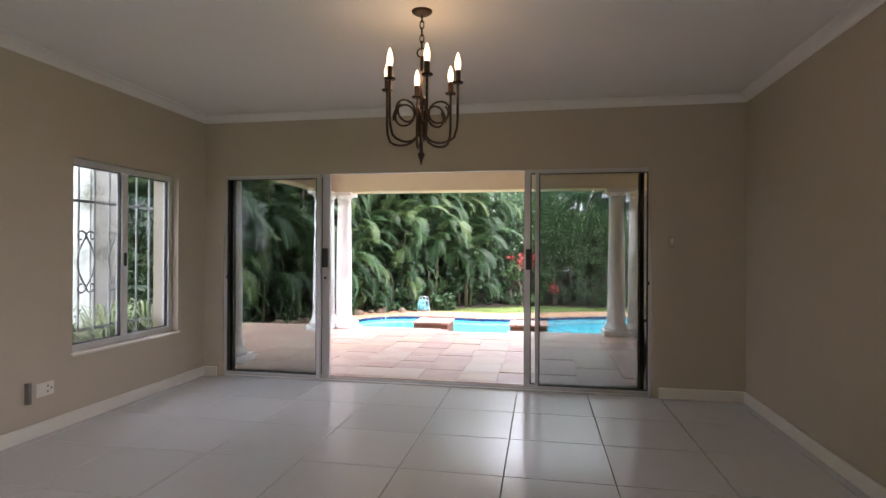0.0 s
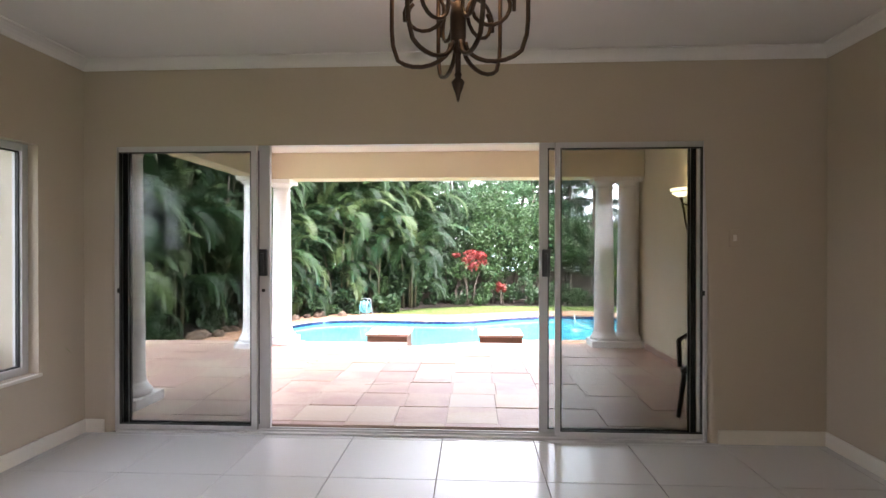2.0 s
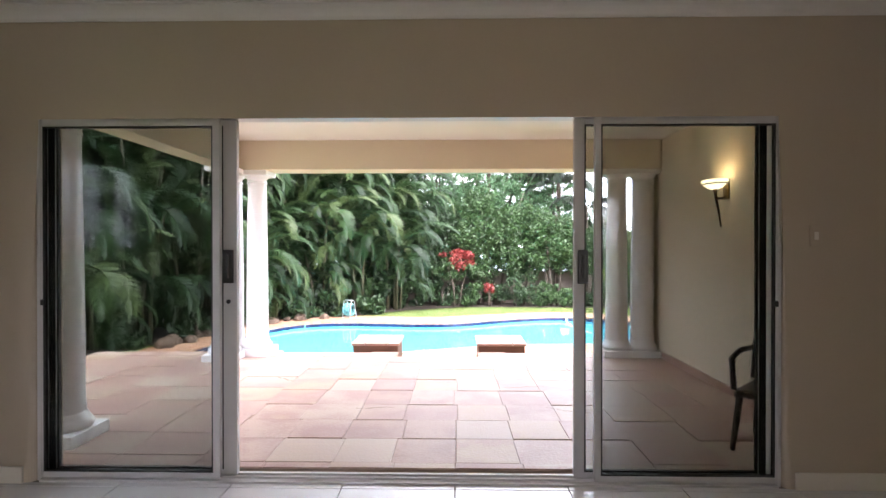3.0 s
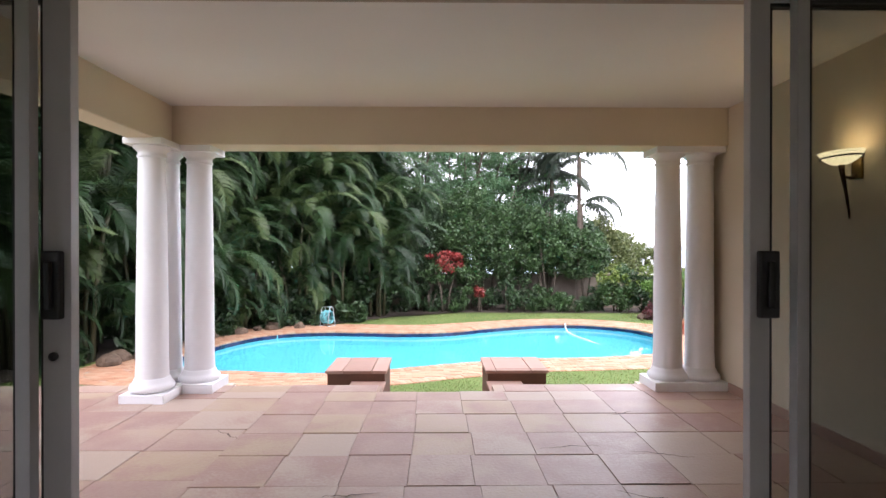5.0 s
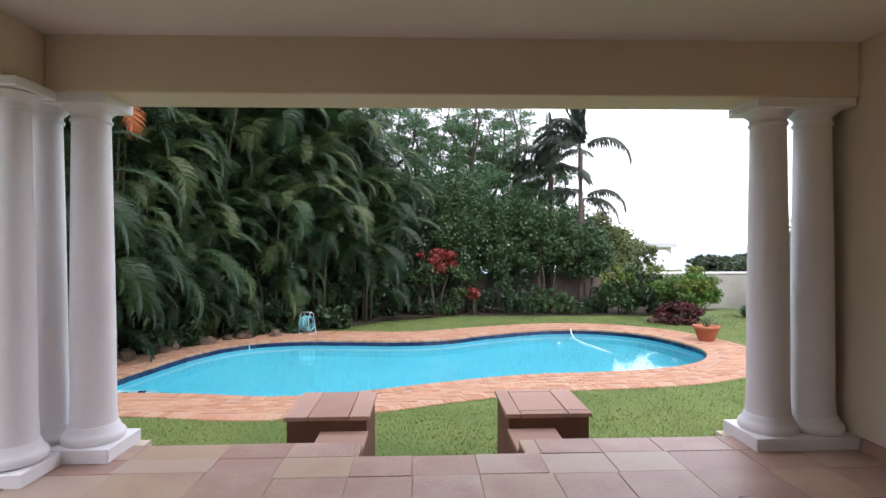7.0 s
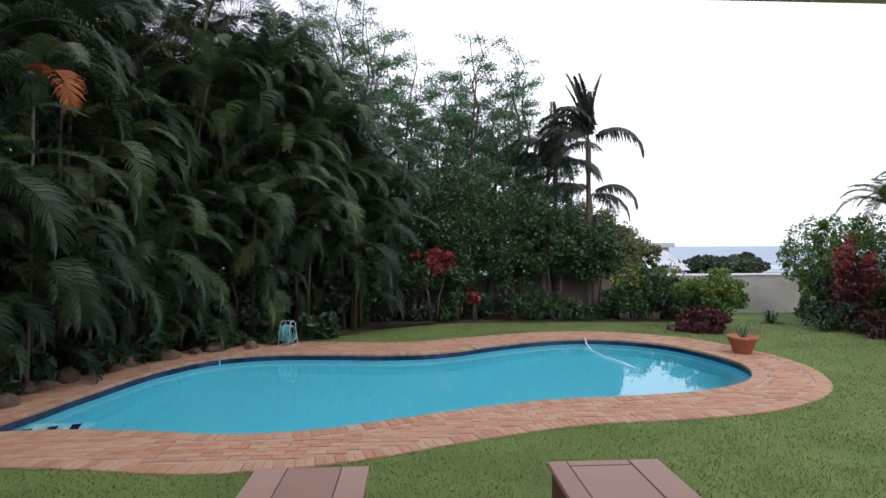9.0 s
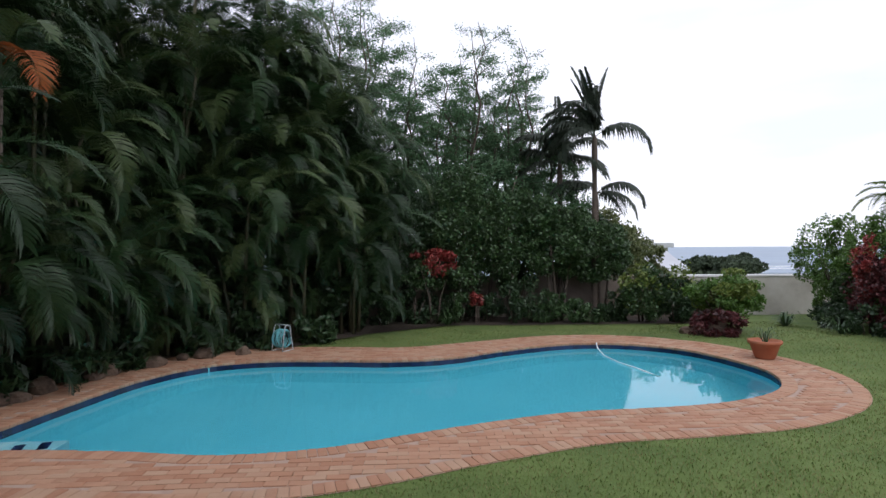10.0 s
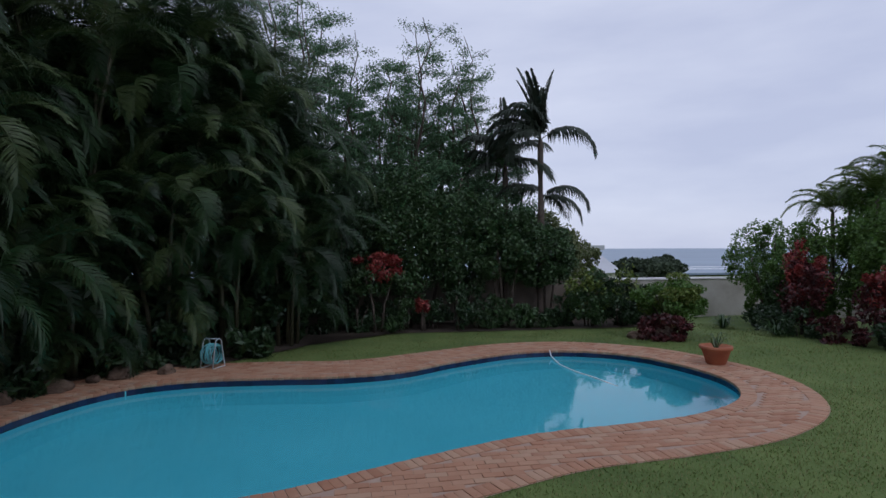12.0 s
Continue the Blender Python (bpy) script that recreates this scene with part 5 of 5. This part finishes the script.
rs = np.random.RandomState(31)
G = np.concatenate([np.stack([rs.uniform(-9.5, 9.5, 150000), rs.uniform(9.5, 16.5, 150000)], 1), np.stack([rs.uniform(-4.5, 10.5, 60000), rs.uniform(16.5, 24.8, 60000)], 1)])
G = G[~inside(G, offset(OUTER, -0.02))]
G = G[~((G[:, 1] < 10.5) & (G[:, 0] > -2.3) & (G[:, 0] < 0.4))]
n = len(G)
Z = np.array([ground_z(0, y) for y in G[:, 1]])
a, lean_, L = rs.uniform(0, 2 * math.pi, n), rs.uniform(0.2, 1.1, n), rs.uniform(0.018, 0.045, n)
d = np.stack([np.cos(a), np.sin(a), np.zeros(n)], 1)
s = np.stack([-np.sin(a), np.cos(a), np.zeros(n)], 1) * rs.uniform(0.004, 0.009, n)[:, None]
P = np.concatenate([G, Z[:, None] - 0.005], 1)
tip = P + d * (L * lean_)[:, None] + np.stack([np.zeros(n), np.zeros(n), L], 1)
V = np.stack([P - s, P + s, tip], 1).reshape(-1, 3)
BLADE = material("grass_blade", [(0.0692, 0.122, 0.0197), (0.1154, 0.178, 0.0337), (0.1678, 0.225, 0.0608), (0.2307, 0.22, 0.0842)], 0.6, 0.6, 5, 0.0, per="island", translucent=0.25)
tagged(mesh_np("grass", V, np.arange(3 * n).reshape(-1, 3), BLADE), "short coarse green lawn grass", "grass", kind="stuff")
bm = bmesh.new()
bed = closed_curve([(-4.0, 20.7), (-2.6, 22.4), (-2.2, 24.3), (1, 24.5), (5, 24.3), (8.6, 24.4), (9.2, 25.5), (9.0, 27.2), (-14, 27.2), (-15, 18), (-15, 11), (-9.5, 12.2), (-8.3, 14.2), (-7.9, 16.0), (-7.2, 18.2), (-6.0, 19.9)], 90)
bm.faces.new([bm.verts.new((p[0], p[1], ground_z(p[0], p[1]) + 0.03)) for p in bed])
bmesh.ops.triangulate(bm, faces=bm.faces)
setting("ground_bed", bm, SOIL, "dark soil of the planted beds", "soil")
# ---- pieces of floors ----
floor_ob = bpy.data.objects["floor"]
for i in range(-6, 5):
    for j in range(-12, 2):
        x0, x1 = max(-0.08 + 0.652 * i, XL), min(-0.08 + 0.652 * (i + 1), XR)
        y0, y1 = max(4.64 + 0.652 * j, YB), min(4.64 + 0.652 * (j + 1), 5.345)
        if x1 - x0 < 0.05 or y1 - y0 < 0.05:
            continue
        g = 0.003
        part("tile", boxes((x0 + g, x1 - g, y0 + g, y1 - g, -0.013, 0.0), bevel=0.0015), PORCELAIN, floor_ob)
patio_ob = bpy.data.objects["pavement"]
rnd = random.Random(4)
flag_x = [-5.42, -4.95, -4.46, -3.98, -3.46, -2.96, -2.40, -1.96, -1.54, -1.13, -0.72, -0.30, 0.10, 0.54, 1.02, 1.42, PXR - 0.004]
flag_y = [YN + 0.255, 5.67, 6.10, 6.52, 6.94, 7.40, 7.83, 8.28, 8.67, 8.98, 9.24]
for j, (y, y1) in enumerate(zip(flag_y, flag_y[1:])):
    edges = [flag_x[0]] + [c + rnd.uniform(-0.02, 0.02) for c in flag_x[1:-1]] + [flag_x[-1]]
    for i, (x, x1) in enumerate(zip(edges, edges[1:])):
        g, dz = rnd.uniform(0.001, 0.003), rnd.uniform(-0.004, 0.002)
        # rows west of the middle run a little off the others
        off = 0.0 if j in (0, len(flag_y) - 2) else (0.10 if i < 6 else 0.0) + rnd.uniform(-0.008, 0.008)
        top = 0.0 if j >= len(flag_y) - 3 else (0.10 if i < 6 else 0.0)
        c0, c1 = y + off, y1 + top
        rows_ = [(x, x1)]
        if y1 > 9.0:
            rows_ = [(a, b) for a, b in ((x, min(x1, -1.5)), (max(x, -0.4), x1)) if b - a > 0.06]
        if j == len(flag_y) - 3:
            c0 = y + (0.10 if i < 6 else 0.0)
        elif j == len(flag_y) - 2:
            c0 = y
        if j == 0:
            c0 = y
        for a, b in rows_:
            part("flagstone", boxes((a + g, b - g, c0 + g, c1 - g, -0.035, dz), bevel=0.003), SANDSTONE, patio_ob)
CRACK = material("dirty_crack", [(0.05, 0.03, 0.022), (0.09, 0.06, 0.045)], 0.95, 6, 90, 0.1)
rc = random.Random(8)
for x, y, length, turn in ((-1.6, 6.8, 0.34, 10), (0.05, 6.85, 0.5, -15), (-0.25, 7.5, 0.42, 5), (0.35, 7.42, 0.4, -20), (0.45, 8.2, 0.3, 30), (-2.6, 7.9, 0.3, -40)):
    bm = bmesh.new()
    last, yy = None, 0.0
    for k in range(13):
        yy += rc.uniform(-0.018, 0.018)
        w = 0.0045 * (1 - abs(k - 6) / 7) + 0.001
        row = [bm.verts.new((length * k / 12, yy + s * w, q)) for s, q in ((-1, 0.0), (1, 0.0))]
        if last:
            bm.faces.new((last[0], row[0], row[1], last[1]))
        last = row
    part("crack", bm, CRACK, patio_ob).matrix_basis = pose(x, y, 0.0045, 0, 0, turn)

# navy waterline tiles
tile = boxes((-0.0752, 0.0752, -0.007, 0.006, -0.08, 0.075), bevel=0.001)
tile_ob = part("tile", tile, NAVY, pool)
seg = np.roll(POOL, -1, 0) - POOL
arc = np.concatenate([[0], np.cumsum(np.linalg.norm(seg, axis=1))])
loop = np.concatenate([POOL, POOL[:1]])


def along(s):
    s = s % arc[-1]
    k = min(int(np.searchsorted(arc, s, side="right")) - 1, len(POOL) - 1)
    f = (s - arc[k]) / (arc[k + 1] - arc[k])
    p, d = loop[k] * (1 - f) + loop[k + 1] * f, loop[k + 1] - loop[k]
    return p, math.degrees(math.atan2(d[1], d[0]))


count = int(arc[-1] / 0.15)
for i in range(count):
    p, turn = along(arc[-1] * i / count)
    o = tile_ob if i == 0 else new("tile", tile_ob.data)
    o.parent = pool
    o.matrix_basis = pose(p[0], p[1], ZD - 0.125, 0, 0, turn)
# pale entry step under water with navy marker tiles
ledge = part("entry_step", boxes((-6.62, -5.75, 14.44, 15.1, -1.9, ZW - 0.06), bevel=0.02), STEP_PLASTER, pool, "pale plaster entry step")
for x, y in ((-6.50, 14.74), (-6.22, 14.84), (-5.95, 14.92)):
    part("marker_tile", boxes((-0.06, 0.06, -0.13, 0.13, 0.0, 0.012), bevel=0.002), NAVY, ledge).matrix_basis = pose(x, y, ZW - 0.06, 0, 0, 20)

# bricks: coping, edge course and running field
brick_a = boxes((-0.052, 0.052, -0.115, 0.115, -0.05, 0.0), bevel=0.004)
brick_ob = part("brick", brick_a, PAVER, deck)


def brick(p, turn, first_=[True]):
    o = brick_ob if first_[0] else new("brick", brick_ob.data)
    first_[0] = False
    o.parent = deck
    o.matrix_basis = pose(p[0], p[1], ZD + rb.uniform(-0.004, 0.003), 0, 0, turn)


def joined_bricks(name, rows, label):
    base_v = np.array([v.co[:] for v in brick_ob.data.vertices])
    brick_ob.data.calc_loop_triangles()
    base_t = np.array([t.vertices[:] for t in brick_ob.data.loop_triangles])
    V, T = [], []
    for p, turn in rows:
        c, s_ = math.cos(radians(turn)), math.sin(radians(turn))
        R = np.array([[c, s_, 0], [-s_, c, 0], [0, 0, 1]])
        V.append(base_v @ R + np.array((p[0], p[1], ZD + rb.uniform(-0.004, 0.003))))
        T.append(base_t + len(base_v) * (len(V) - 1))
    return tagged(mesh_np(name, np.concatenate(V), np.concatenate(T), PAVER_REST, deck, label), kind="stuff")


rb = random.Random(3)
rest, near = [], []
count = int(arc[-1] / 0.11)
for i in range(count):
    p, turn = along(arc[-1] * i / count)
    n_ = np.array((math.sin(radians(turn)), -math.cos(radians(turn))))
    rest.append((p + n_ * 0.10, turn))
seg2 = np.linalg.norm(np.roll(OUTER, -1, 0) - OUTER, axis=1)
arc2 = np.concatenate([[0], np.cumsum(seg2)])
loop2 = np.concatenate([OUTER, OUTER[:1]])
for i in range(int(arc2[-1] / 0.11)):
    s_ = arc2[-1] * i / int(arc2[-1] / 0.11)
    k = min(int(np.searchsorted(arc2, s_, side="right")) - 1, len(OUTER) - 1)
    f = (s_ - arc2[k]) / (arc2[k + 1] - arc2[k])
    d = loop2[k + 1] - loop2[k]
    turn = math.degrees(math.atan2(d[1], d[0]))
    p = loop2[k] * (1 - f) + loop2[k + 1] * f
    n_ = np.array((math.sin(radians(turn)), -math.cos(radians(turn))))
    rest.append((p - n_ * 0.105, turn))
rows_y = np.arange(12.6, 22.4, 0.112)
cand = np.array([(x + (0.117 if k % 2 else 0), y) for k, y in enumerate(rows_y) for x in np.arange(-8.6, 7.2, 0.236)])
lim_in, lim_out = offset(POOL, 0.27), offset(OUTER, -0.26)
ok = inside(cand, lim_out) & ~inside(cand, lim_in)
for p in cand[ok]:
    (near if len(near) < 290 and p[1] < 14.6 and -4.0 < p[0] < 3.0 else rest).append((p, 90))
for p, turn in near:
    brick(p, turn)
joined_bricks("bricks", rest, "weathered orange brown clay bricks")
